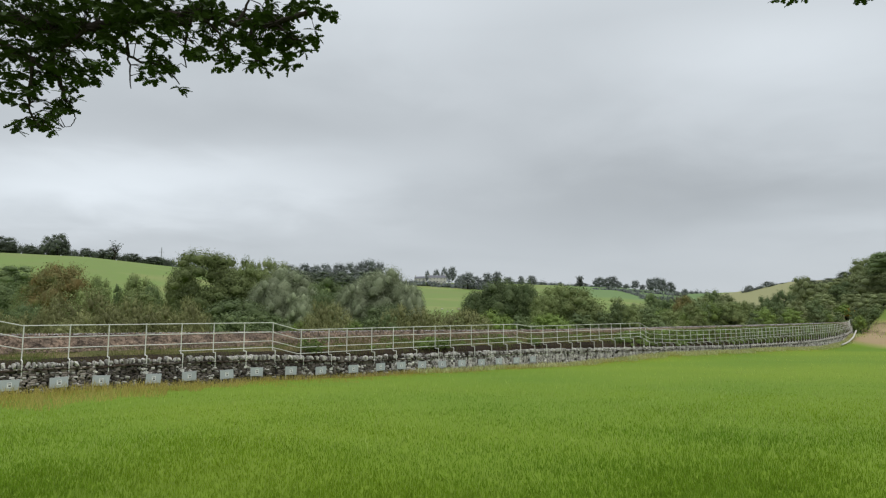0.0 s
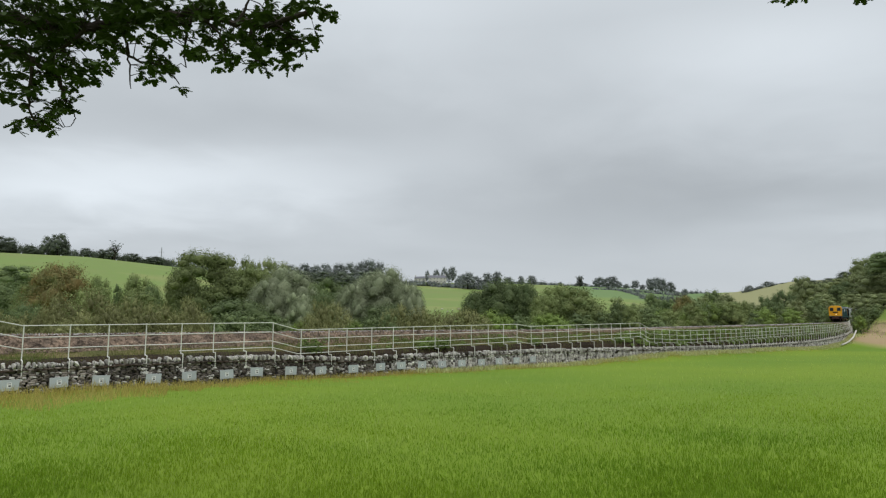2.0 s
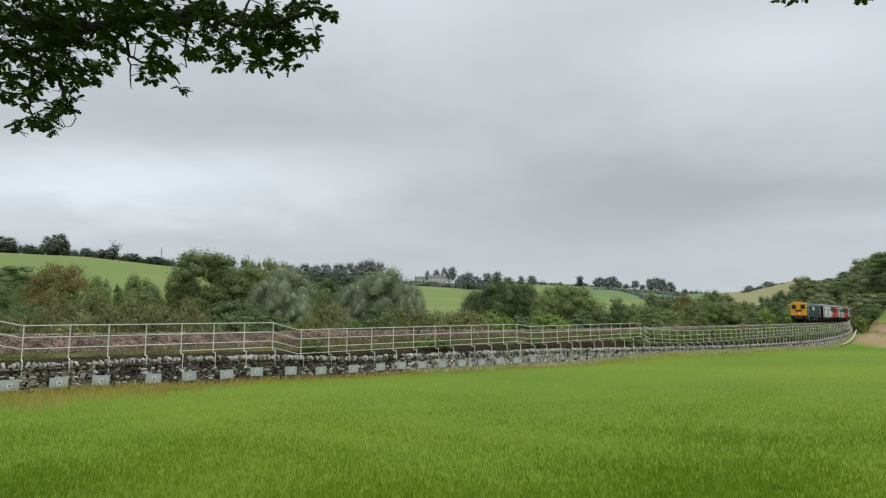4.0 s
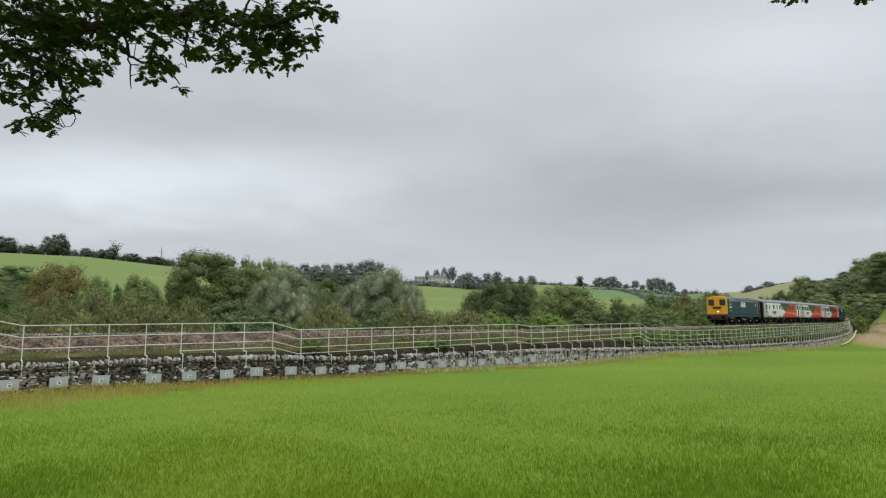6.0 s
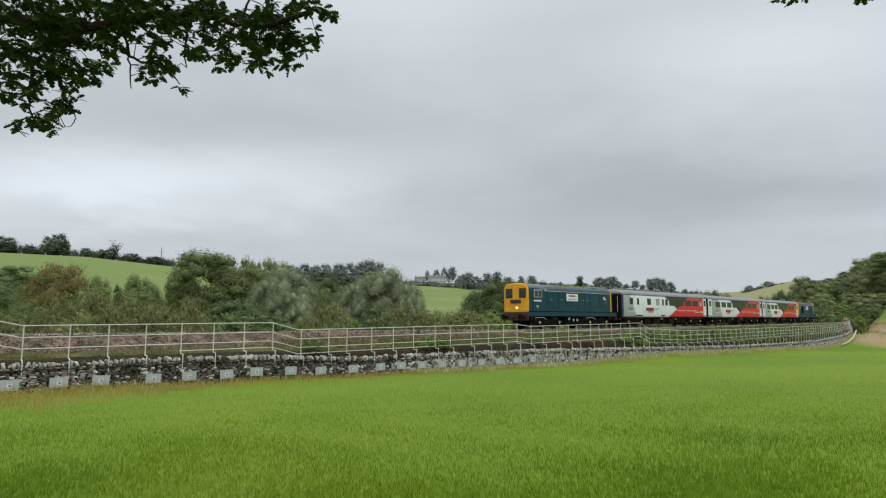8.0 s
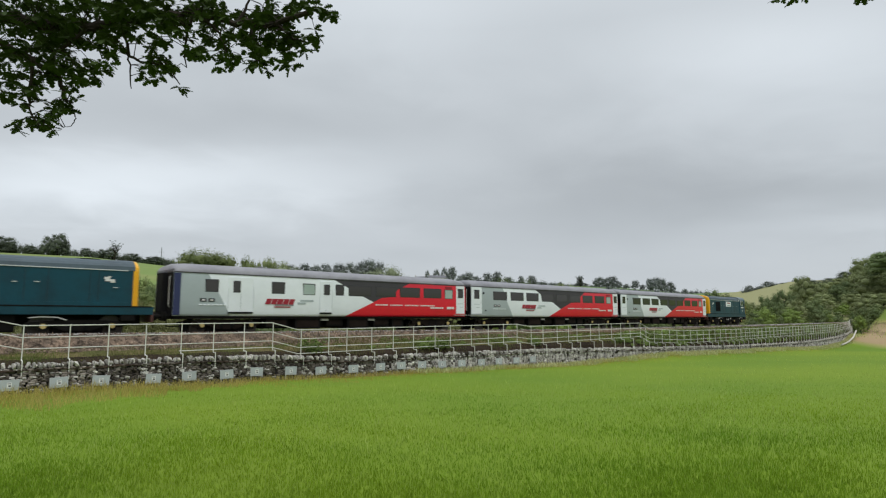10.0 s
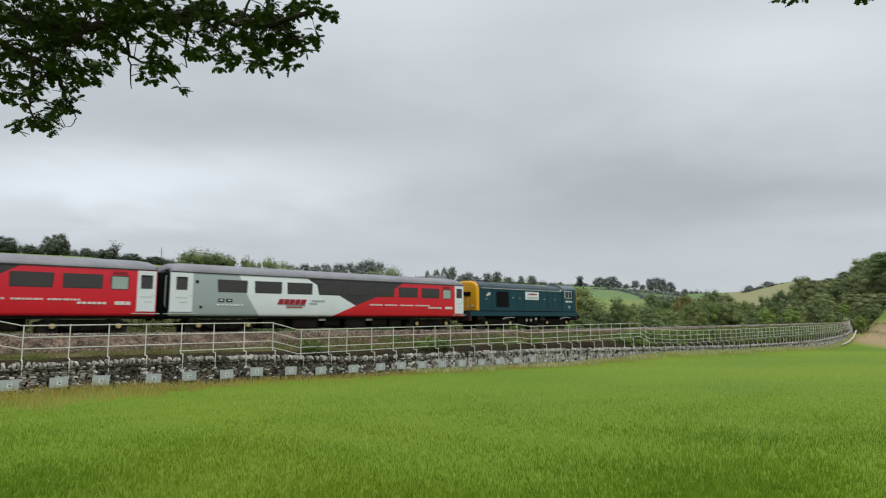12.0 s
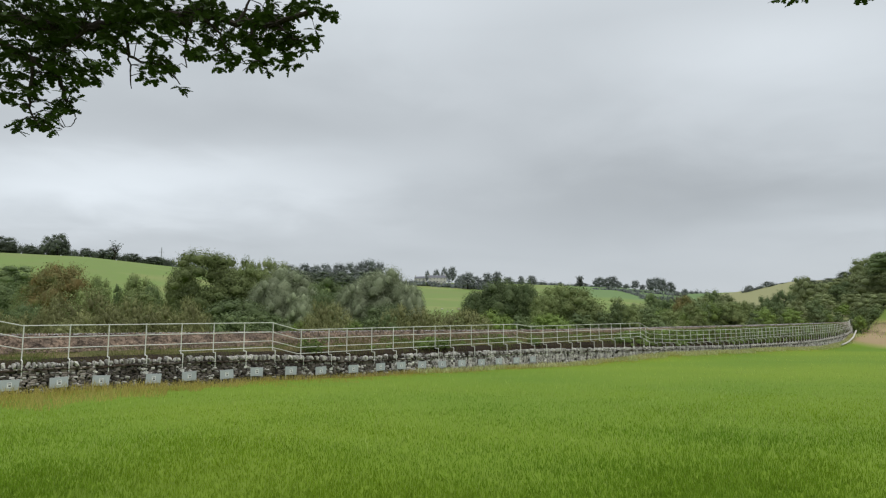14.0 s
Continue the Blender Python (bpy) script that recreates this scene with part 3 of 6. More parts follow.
def crown_clumps(rng, width, height, low, n, shape="round", lump=0.2):
    out = []
    if shape == "full":
        # billows all over a rounded crown, evenly spread, with a few within
        for i in range(n):
            dz = 1 - (i + .5) / n * 1.6
            ring = math.sqrt(1 - dz * dz) if dz > 0 else 1 + .25 * dz
            a = i * 2.39996 + rng.uniform(-.35, .35)
            k = rng.uniform(.86, 1.04) if i % 5 else rng.uniform(.4, .7)
            r = width / 2 * lump * rng.uniform(.6, 1.45)
            half = (height - low) / 1.6
            out.append([math.cos(a) * ring * k * (width / 2 - r), math.sin(a) * ring * k * (width / 2 - r), low + .6 * half + dz * k * (half - r), r, r * rng.uniform(.7, .95)])
    if shape == "wisp":
        # upright feathery shoots over a low mound
        for i in range(n):
            a, q = i * 2.39996, math.sqrt((i + .5) / n)
            top = low + (height - low) * (1 - .55 * q * q) * rng.uniform(.72, 1.0)
            r = width / 2 * lump * rng.uniform(.7, 1.25)
            tall = r * rng.uniform(1.3, 2.4)
            out.append([math.cos(a) * q * (width / 2 - r), math.sin(a) * q * (width / 2 - r), top - tall, r, tall])
            out.append([math.cos(a) * q * (width / 2 - r), math.sin(a) * q * (width / 2 - r), low + (top - low) * .38, r * 1.25, max(r, (top - low) * .36)])
    for _ in range(0 if shape in ("full", "wisp") else n):
        while True:
            x, y, z = rng.uniform(-1, 1), rng.uniform(-1, 1), rng.uniform(0, 1)
            if shape == "round":
                lim = math.sqrt(max(0, 1 - (2 * z - 0.9) ** 2 / 1.21))
            elif shape == "dome":
                lim = math.sqrt(max(0, 1 - z * z)) * 1.0
            else:
                lim = (1 - z) ** 0.6 * 0.9 + 0.1
            if x * x + y * y < lim * lim and (x * x + y * y > (0.45 * lim) ** 2 or z > 0.7):
                break
        r = width / 2 * lump * rng.uniform(0.7, 1.35)
        out.append([x * (width / 2 - r * .6), y * (width / 2 - r * .6), low + z * (height - low - r * .8), r, r * rng.uniform(.65, .95)])
    # stretch the clumps to the full height and breadth
    kz = (height - low) / (max(c[2] + c[4] for c in out) - low)
    kx = width / 2 / max(math.hypot(c[0], c[1]) + c[3] for c in out)
    return [((c[0] * kx, c[1] * kx, low + (c[2] - low) * kz), (c[3], c[3], c[4])) for c in out]


def tree_proto(name, label, category, seed, width, height, low, leaves, leaf, density, n, shape="round", lump=0.26, trunk=0.03, droop=0.0, slim=0.55, heart=0.60, limbs=4):
    rng = random.Random(seed)
    t = tagged(new(name), label, category)
    bm = bmesh.new()
    r = height * trunk
    top = low + (height - low) * 0.35
    tips = []
    pts = [Vector((0, 0, -.6)), Vector((rng.uniform(-.1, .1), rng.uniform(-.1, .1), low * .5)), Vector((rng.uniform(-.2, .2), rng.uniform(-.2, .2), top))]
    tube(bm, pts, r, 8, False, [r * 1.35, r, r * .6])
    for k in range(limbs):
        a = k * 1.57 + rng.uniform(-.3, .3)
        limb(bm, rng, pts[1].lerp(pts[2], rng.uniform(.3, 1)), Vector((math.cos(a), math.sin(a), rng.uniform(.4, 1.1))).normalized(), width * rng.uniform(.22, .36), r * .5, 1, tips)
    part("trunk", bm, M_BARK, t, "")
    V, F = leaf_cloud(rng, crown_clumps(rng, width, height, low, n, shape, lump), leaf, density, droop, slim, heart)
    mesh_object("crown", V, F, leaves, t, True)
    return t


OAK = tree_proto("field_oak", "full-crowned dark green broadleaf tree in the valley", "tree", 11, 11, 10.5, .4, F_DARK, .135, 20, 40, "full", .28)
OAK2 = tree_proto("field_tree", "rounded mid-green broadleaf tree in the valley", "tree", 12, 9, 10, .4, F_MID, .13, 21, 34, "full", .30)
WILLOW = tree_proto("silver_willow", "grey-green silvery willow with a billowing crown", "tree", 13, 11, 9.5, .3, F_SILVER, .105, 30, 46, "full", .27, .03, .25, .4, heart=.66)
TALL = tree_proto("olive_willow", "tall olive-green willow with upright feathery growth", "tree", 14, 10, 11, .3, F_TALL, .125, 24, 52, "full", .24, .03, -.5, .36)
SHRUB = tree_proto("willow_shrub", "olive-green willow shrub with wispy upright shoots", "shrub", 15, 5, 5.6, .1, F_OLIVE, .11, 30, 24, "wisp", .21, .012, -.9, .26, .42, 2)
RUST = tree_proto("rusty_tree", "broad green tree with rusty orange top foliage", "tree", 16, 11, 9, .3, F_RUST, .115, 26, 44, "full", .28)
BUSH = tree_proto("bramble_bush", "low dense dark green bush beside the line", "shrub", 17, 4, 4.2, .05, F_DARK, .10, 26, 20, "full", .34, .012, limbs=2)
BRIGHT = tree_proto("hazel_bush", "bright green leafy bush beside the line", "shrub", 18, 4, 4.4, .1, F_BRIGHT, .10, 26, 20, "full", .34, .012, limbs=2)
FAR = tree_proto("distant_tree", "distant broadleaf tree with haze-tinted leaves on the hillside", "tree", 19, 14, 14, .6, F_FAR, .34, 2.4, 22, "full", .34, limbs=2)
AIRY = tree_proto("open_crowned_tree", "airy tree with an open, broken crown on the skyline", "tree", 23, 10, 12, 2.0, F_MID, .17, 9, 22, "dome", .28)
HILL = tree_proto("hillside_tree", "dark broadleaf tree on the crest of a hill field", "tree", 29, 14, 14, .6, F_HILL, .30, 3.0, 24, "full", .32, limbs=2)
HILL_HEDGE = tree_proto("hillside_hedge", "dark overgrown hedge along the crest of a hill field", "hedge", 28, 10, 3.2, .1, F_HILL, .28, 2.2, 9, "dome", .36, .015, limbs=1)
HEDGE = tree_proto("hedgerow", "distant dark hedgerow with haze-tinted leaves along a hill field", "hedge", 20, 10, 3.2, .1, F_FAR, .30, 1.8, 9, "dome", .36, .015, limbs=1)
# trees of the same kinds farther off, with coarser leaves, two in haze-lightened foliage
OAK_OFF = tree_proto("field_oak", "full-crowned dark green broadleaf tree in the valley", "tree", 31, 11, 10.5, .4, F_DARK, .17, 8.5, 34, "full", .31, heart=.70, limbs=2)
OAK2_OFF = tree_proto("field_tree", "rounded mid-green broadleaf tree in the valley", "tree", 32, 9, 10, .4, F_WOOD_HAZE, .17, 9.0, 28, "full", .33, heart=.70, limbs=2)
TALL_OFF = tree_proto("olive_willow", "tall olive-green willow with upright feathery growth", "tree", 34, 10, 11, .3, F_WOOD_HAZE, .17, 8.5, 36, "full", .27, .03, -.4, .4, limbs=2)
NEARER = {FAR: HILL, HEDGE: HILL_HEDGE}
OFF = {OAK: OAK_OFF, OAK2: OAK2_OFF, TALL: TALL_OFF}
SIZES = {OAK.name: (11, 10.5), OAK2.name: (9, 10), WILLOW.name: (11, 9.5), TALL.name: (10, 11), SHRUB.name: (5, 5.6), RUST.name: (11, 9), BUSH.name: (4, 4.2), BRIGHT.name: (4, 4.4), FAR.name: (14, 14), AIRY.name: (10, 12), HEDGE.name: (10, 3.2), HILL.name: (14, 14), HILL_HEDGE.name: (10, 3.2)}
USED = set()
F_LEN = 1056.13


def plant(proto, px, top, wide, depth, group="valley trees", turn=None):
    """A tree by its bearing, the height of its top, its breadth and its depth."""
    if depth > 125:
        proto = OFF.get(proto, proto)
    # haze by distance: the kinds with hazed leaf colour stand only farther off
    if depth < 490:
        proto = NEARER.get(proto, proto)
    a = (px - 784) / F_LEN
    x, y = a * depth, depth
    z = float(terrain(x, y))
    z_top = EYE.z + (565.5 - top) / F_LEN * depth
    w = 1.06 * wide / F_LEN * depth
    kw, kh = w / SIZES[proto.name.split(".")[0]][0], max(0.3, (z_top - z + (0 if depth < 300 else .8))) / SIZES[proto.name.split(".")[0]][1]
    rz = (px * 1.7 + top * .9) % 6.28 if turn is None else turn
    m = Matrix.Translation((x, y, z - (.1 if depth < 300 else .9))) @ Matrix.Rotation(rz, 4, "Z") @ Matrix.Diagonal((kw, kw, kh, 1))
    if proto in USED:
        o = copy_thing(proto, m @ Matrix.Diagonal((*proto.scale, 1)).inverted())
    else:
        USED.add(proto)
        o = proto
        o.matrix_basis = m
    tagged(o, group=group)
    return o


def valley_trees_a():
    # trees on the valley floor beyond the line
    for p, x, t, w, d in ((OAK2, -60, 470, 150, 120), (OAK, 22, 470, 95, 200), (OAK, 4, 498, 110, 95), (RUST, 102, 463, 118, 82), (OAK2, 58, 496, 70, 84), (OAK2, 178, 489, 50, 110), (OAK, 210, 503, 18, 150), (OAK2, 246, 486, 62, 115), (OAK, 271, 478, 8, 400), (OAK, 272, 499, 44, 105), (AIRY, 330, 437, 42, 150), (TALL, 372, 443, 160, 84), (TALL, 322, 470, 66, 90), (OAK2, 400, 452, 60, 170), (OAK, 420, 525, 130, 72),
                          (AIRY, 436, 452, 40, 180), (OAK2, 448, 460, 50, 170), (TALL, 440, 470, 100, 92), (OAK2, 474, 456, 44, 185), (OAK2, 498, 462, 40, 185), (WILLOW, 508, 468, 110, 84), (WILLOW, 470, 494, 80, 80), (WILLOW, 528, 516, 60, 80)):
        plant(p, x, t, w, d, "valley trees")


def valley_trees_b():
    # trees on the valley floor beyond the line
    for p, x, t, w, d in ((OAK, 560, 500, 70, 110), (OAK, 590, 490, 90, 140), (OAK, 575, 515, 60, 95), (WILLOW, 622, 500, 74, 78), (WILLOW, 685, 472, 118, 80), (WILLOW, 728, 500, 58, 78), (WILLOW, 660, 478, 90, 82), (OAK, 680, 535, 120, 72), (OAK, 842, 512, 60, 95), (OAK, 885, 490, 110, 95), (OAK, 926, 494, 64, 94), (OAK2, 985, 503, 90, 90), (OAK2, 1025, 506, 96, 86), (OAK2, 960, 522, 60, 86), (OAK2, 1092, 526, 36, 150), (OAK, 1155, 518, 40, 170),
                          (TALL, 1104, 540, 60, 120), (RUST, 1207, 522, 44, 140), (OAK, 1180, 528, 40, 160), (OAK2, 1240, 524, 40, 150), (OAK, 1258, 513, 48, 165), (OAK2, 1285, 524, 44, 160), (OAK2, 1262, 535, 60, 140), (OAK, 1305, 534, 44, 145), (OAK2, 1225, 530, 40, 150), (OAK2, 1322, 536, 40, 150), (OAK2, 1334, 541, 30, 148), (OAK2, 1276, 519, 40, 168), (TALL, 1130, 536, 50, 130)):
        plant(p, x, t, w, d, "valley trees")


def valley_trees_c():
    # a dark pair before the tawny field
    for p, x, t, w, d in ((OAK, 1350, 524, 36, 150), (OAK, 1377, 513, 34, 150), (OAK, 1366, 535, 50, 146), (OAK, 1396, 520, 30, 150)):
        plant(p, x, t, w, d, "valley trees")


def hillside_wood():
    # the wood on the slope past the bend
    for p, x, t, w, d in ((OAK2, 1404, 505, 30, 195), (OAK2, 1422, 489, 46, 185), (TALL, 1425, 545, 50, 160), (OAK2, 1440, 500, 44, 182), (TALL, 1452, 519, 54, 170), (OAK2, 1464, 500, 40, 215), (OAK, 1478, 505, 40, 190), (OAK, 1492, 498, 40, 200), (OAK2, 1484, 494, 40, 230), (TALL, 1508, 484, 50, 230), (OAK2, 1500, 520, 40, 180), (OAK2, 1530, 519, 56, 160), (OAK2, 1532, 478, 50, 215), (OAK2, 1528, 458, 44, 240),
                          (OAK2, 1545, 486, 76, 185), (OAK2, 1548, 456, 44, 225), (OAK2, 1570, 446, 60, 210), (OAK2, 1560, 520, 50, 150), (OAK2, 1590, 480, 70, 170), (OAK, 1600, 440, 120, 180), (OAK, 1640, 430, 140, 175)):
        plant(p, x, t, w, d, "valley trees")


def lineside_shrubs_a():
    # shrubs close behind the line
    for p, x, t, w, d in ((SHRUB, 8, 545, 110, 44), (SHRUB, 30, 558, 90, 40), (OAK, 52, 532, 80, 60), (SHRUB, 66, 548, 90, 46), (SHRUB, 112, 516, 110, 50), (SHRUB, 92, 535, 80, 46), (SHRUB, 145, 548, 110, 42), (OAK2, 160, 505, 90, 70), (SHRUB, 175, 508, 90, 55), (SHRUB, 205, 535, 90, 45), (OAK2, 250, 515, 90, 66), (SHRUB, 232, 522, 90, 52), (SHRUB, 262, 540, 100, 46), (SHRUB, 285, 532, 100, 52), (SHRUB, 318, 548, 90, 47), (SHRUB, 338, 522, 80, 53), (SHRUB, 362, 548, 60, 51), (BUSH, 395, 550, 70, 52),
                          (BUSH, 425, 552, 80, 53), (BUSH, 470, 552, 80, 55), (BUSH, 500, 556, 60, 57), (SHRUB, 545, 552, 50, 56), (SHRUB, 568, 528, 70, 60), (SHRUB, 598, 532, 80, 58), (BRIGHT, 530, 566, 40, 56), (BRIGHT, 628, 564, 46, 56)):
        plant(p, x, t, w, d, "lineside shrubs")


def lineside_shrubs_b():
    # shrubs close behind the line
    for p, x, t, w, d in ((BUSH, 655, 560, 60, 60), (BUSH, 690, 552, 40, 60), (SHRUB, 705, 536, 90, 62), (SHRUB, 745, 540, 80, 62), (SHRUB, 762, 546, 80, 60), (SHRUB, 790, 548, 80, 66), (SHRUB, 815, 544, 90, 64), (SHRUB, 838, 546, 90, 66), (BRIGHT, 868, 547, 66, 70), (BRIGHT, 895, 556, 40, 70), (BUSH, 925, 556, 70, 74), (BRIGHT, 962, 552, 60, 78), (BRIGHT, 985, 556, 60, 76), (BUSH, 1030, 553, 80, 80), (BUSH, 1065, 550, 60, 84)):
        plant(p, x, t, w, d, "lineside shrubs")


def bank_bushes():
    # bushes beside the wall's far end
    for p, x, t, w, d in ((BUSH, 1508, 550, 24, 128), (BRIGHT, 1516, 558, 24, 124), (BUSH, 1522, 545, 30, 132), (OAK2, 1536, 530, 44, 150), (BUSH, 1545, 540, 30, 140)):
        plant(p, x, t, w, d, "bank bushes")


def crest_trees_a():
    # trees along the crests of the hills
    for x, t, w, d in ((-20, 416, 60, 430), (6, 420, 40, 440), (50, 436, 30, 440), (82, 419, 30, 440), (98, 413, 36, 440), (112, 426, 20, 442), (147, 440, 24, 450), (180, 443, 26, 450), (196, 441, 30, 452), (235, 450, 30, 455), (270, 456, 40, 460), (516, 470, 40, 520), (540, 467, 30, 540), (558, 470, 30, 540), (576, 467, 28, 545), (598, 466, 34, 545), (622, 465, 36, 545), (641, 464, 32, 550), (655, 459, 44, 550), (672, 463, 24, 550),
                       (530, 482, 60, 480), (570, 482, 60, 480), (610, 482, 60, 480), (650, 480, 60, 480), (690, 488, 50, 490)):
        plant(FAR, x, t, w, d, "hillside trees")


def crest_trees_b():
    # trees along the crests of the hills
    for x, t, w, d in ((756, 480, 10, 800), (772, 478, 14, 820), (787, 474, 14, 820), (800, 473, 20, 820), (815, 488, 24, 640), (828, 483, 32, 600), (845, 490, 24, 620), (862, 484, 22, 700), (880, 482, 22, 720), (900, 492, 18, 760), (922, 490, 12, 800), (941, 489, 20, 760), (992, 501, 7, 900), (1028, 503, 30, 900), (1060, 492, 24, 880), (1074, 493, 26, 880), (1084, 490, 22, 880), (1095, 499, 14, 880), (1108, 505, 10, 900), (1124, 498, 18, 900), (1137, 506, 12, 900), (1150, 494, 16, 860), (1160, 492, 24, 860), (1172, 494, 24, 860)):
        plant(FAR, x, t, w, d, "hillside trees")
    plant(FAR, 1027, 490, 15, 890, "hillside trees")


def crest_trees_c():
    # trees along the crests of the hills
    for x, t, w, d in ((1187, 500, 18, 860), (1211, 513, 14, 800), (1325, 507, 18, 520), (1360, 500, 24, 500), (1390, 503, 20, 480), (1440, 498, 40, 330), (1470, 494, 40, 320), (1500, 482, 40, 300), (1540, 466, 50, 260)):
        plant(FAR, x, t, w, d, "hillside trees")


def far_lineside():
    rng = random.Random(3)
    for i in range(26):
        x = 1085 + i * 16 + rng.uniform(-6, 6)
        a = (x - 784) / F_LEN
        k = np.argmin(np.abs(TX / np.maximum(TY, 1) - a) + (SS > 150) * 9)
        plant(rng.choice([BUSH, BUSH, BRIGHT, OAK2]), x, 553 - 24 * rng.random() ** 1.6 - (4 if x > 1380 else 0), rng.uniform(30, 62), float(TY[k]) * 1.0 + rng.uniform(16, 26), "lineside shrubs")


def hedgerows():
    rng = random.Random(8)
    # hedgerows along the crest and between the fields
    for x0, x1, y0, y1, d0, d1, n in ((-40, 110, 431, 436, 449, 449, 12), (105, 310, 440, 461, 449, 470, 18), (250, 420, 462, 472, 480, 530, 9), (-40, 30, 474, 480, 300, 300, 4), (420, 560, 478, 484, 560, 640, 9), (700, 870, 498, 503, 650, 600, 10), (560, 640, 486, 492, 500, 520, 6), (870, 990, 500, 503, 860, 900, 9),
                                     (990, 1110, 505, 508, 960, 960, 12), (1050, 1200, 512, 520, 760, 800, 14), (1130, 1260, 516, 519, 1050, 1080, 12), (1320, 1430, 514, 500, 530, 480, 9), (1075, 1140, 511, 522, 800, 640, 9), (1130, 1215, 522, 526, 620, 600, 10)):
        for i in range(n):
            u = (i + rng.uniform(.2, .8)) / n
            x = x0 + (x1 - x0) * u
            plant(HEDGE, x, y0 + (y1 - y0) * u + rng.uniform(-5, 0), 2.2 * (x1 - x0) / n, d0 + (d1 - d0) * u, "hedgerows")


valley_trees_a()
valley_trees_b()
valley_trees_c()
hillside_wood()
lineside_shrubs_a()
lineside_shrubs_b()
bank_bushes()
crest_trees_a()
crest_trees_b()
crest_trees_c()
far_lineside()
hedgerows()



# ---- grasses ----
def blades(name, place, n, height, width, mat, seed, lean=0.35, parent=None, label="", category="grass"):
    """place(u, n) gives the foot points; each blade is a bent, tapering strip."""
    u = np.random.RandomState(seed)
    x, y, z, k = place(u, n)
    n = len(x)
    h = height * k * u.uniform(.55, 1.25, n)
    a = u.uniform(0, math.tau, n)
    w = width * k * u.uniform(.7, 1.3, n)
    b = u.uniform(0, math.tau, n)
    dx, dy = np.cos(a) * w, np.sin(a) * w
    lx, ly = np.cos(b) * h * lean * u.uniform(.2, 1.4, n), np.sin(b) * h * lean * u.uniform(.2, 1.4, n)
    P = np.stack([np.stack([x - dx, y - dy, z - .03], 1), np.stack([x + dx, y + dy, z - .03], 1),
                  np.stack([x + dx * .7 + lx * .4, y + dy * .7 + ly * .4, z + h * .6], 1), np.stack([x - dx * .7 + lx * .4, y - dy * .7 + ly * .4, z + h * .6], 1), np.stack([x + lx, y + ly, z + h], 1)], 1)
    faces = []
    for i in range(n):
        j = 5 * i
        faces += [(j, j + 1, j + 2, j + 3), (j + 3, j + 2, j + 4)]
    ob = mesh_object(name, P.reshape(-1, 3).tolist(), faces, mat, parent)
    return tagged(ob, label, category, kind="stuff")


def meadow(u, n):
    y = 4.2 * np.exp(u.uniform(0, 1, n) * math.log(34 / 4.2))
    a = u.uniform(-.80, .80, n)
    x = a * y
    s, d = nearest(x, y)
    lim = np.interp(s, [-46, -41, -36, -20], [13.5, 12.0, 8.3, 6.9])
    ok = d > lim
    x, y = x[ok], y[ok]
    clump = 0.9 + 0.22 * np.sin(x * 1.1 + 2 * np.sin(y * .6)) * np.sin(y * .9 + 1.7 * np.sin(x * .45))
    return x, y, terrain(x, y), np.clip(clump, .5, 1.3) * np.clip(1.5 - y / 26, .35, 1.2)


def rough_strip(u, n):
    s = -47 + 150 * u.uniform(0, 1, n) ** 1.9
    lim = np.interp(s, [-46, -41, -36, -20], [13.5, 12.0, 8.3, 6.9])
    lim = lim + .7 * np.sin(s * 1.9) * np.sin(s * .43) + .5 * np.sin(s * 3.7)
    d = 5.5 + (lim - 5.5) * u.uniform(0, 1, n) ** np.where(s < -34, .8, 1.5) * np.where(s < -34, 1.0, 1.5)
    h = heading(s)
    fd = 5.0 - 2.8 * smooth(85, 125, s)
    x = np.interp(s, SS, TX) + (d + fd - 5) * np.cos(h)
    y = np.interp(s, SS, TY) - (d + fd - 5) * np.sin(h)
    k = np.interp(s, [-46, -38, -34, 0, 60], [1.0, 1.0, .75, .9, .9])
    return x, y, terrain(x, y), k * np.clip(1 - .45 * (d - 5.5) / (lim - 5.5), .35, 1)


def bank_tufts(u, n):
    s = -47 + 140 * u.uniform(0, 1, n) ** 1.5
    d0 = np.interp(s, [-36, -30, -4, 2], [3.0, 2.45, 2.6, 3.3])
    d = d0 + (4.98 - d0) * u.uniform(0, 1, n)
    hp = np.interp(s, [-46, -33, -25, -17, -9, 10, 60], [.31, .24, .20, .14, .05, .02, -.05])
    h = heading(s)
    x, y = np.interp(s, SS, TX) + d * np.cos(h), np.interp(s, SS, TY) - d * np.sin(h)
    wt = np.interp(s, [-60, -36, -32, -28, -13, 8, 22, 44, 60, 80, 130], [-0.75, -0.75, -0.85, -1.1, -1.22, -1.72, -2.05, -2.38, -2.48, -2.2, -0.3])
    be = -0.60 + 0.42 * (wt + 0.75)
    z = np.where(d < 3.9, np.interp(d, [2.05, 2.6, 3.0, 3.4, 3.9], [0, -.28, -.37, -.44, -.55]) + hp * np.interp(d, [2.05, 2.6, 3.0, 3.3], [1, .55, .2, 0]), np.where(d < 4.45, -.55 + (be + .55) * (d - 3.9) / .55, be + (wt - be) * (d - 4.45) / .6))
    dens = .55 + np.sin(s * 1.3) * np.sin(s * .37 + d) - np.where((d > 4.45) & (s > -22), .8, 0)
    ok = dens > u.uniform(-.9, .7, n)
    return x[ok], y[ok], z[ok], np.interp(s, [-46, -32, -28, -10, 20, 80], [.45, .5, .9, .9, 1.7, 2.0])[ok]


blades("meadow_grass", meadow, 170000, 0.064, 0.0040, M_BLADE, 1, .8, label="lush green meadow grass, uneven and freshly grown")
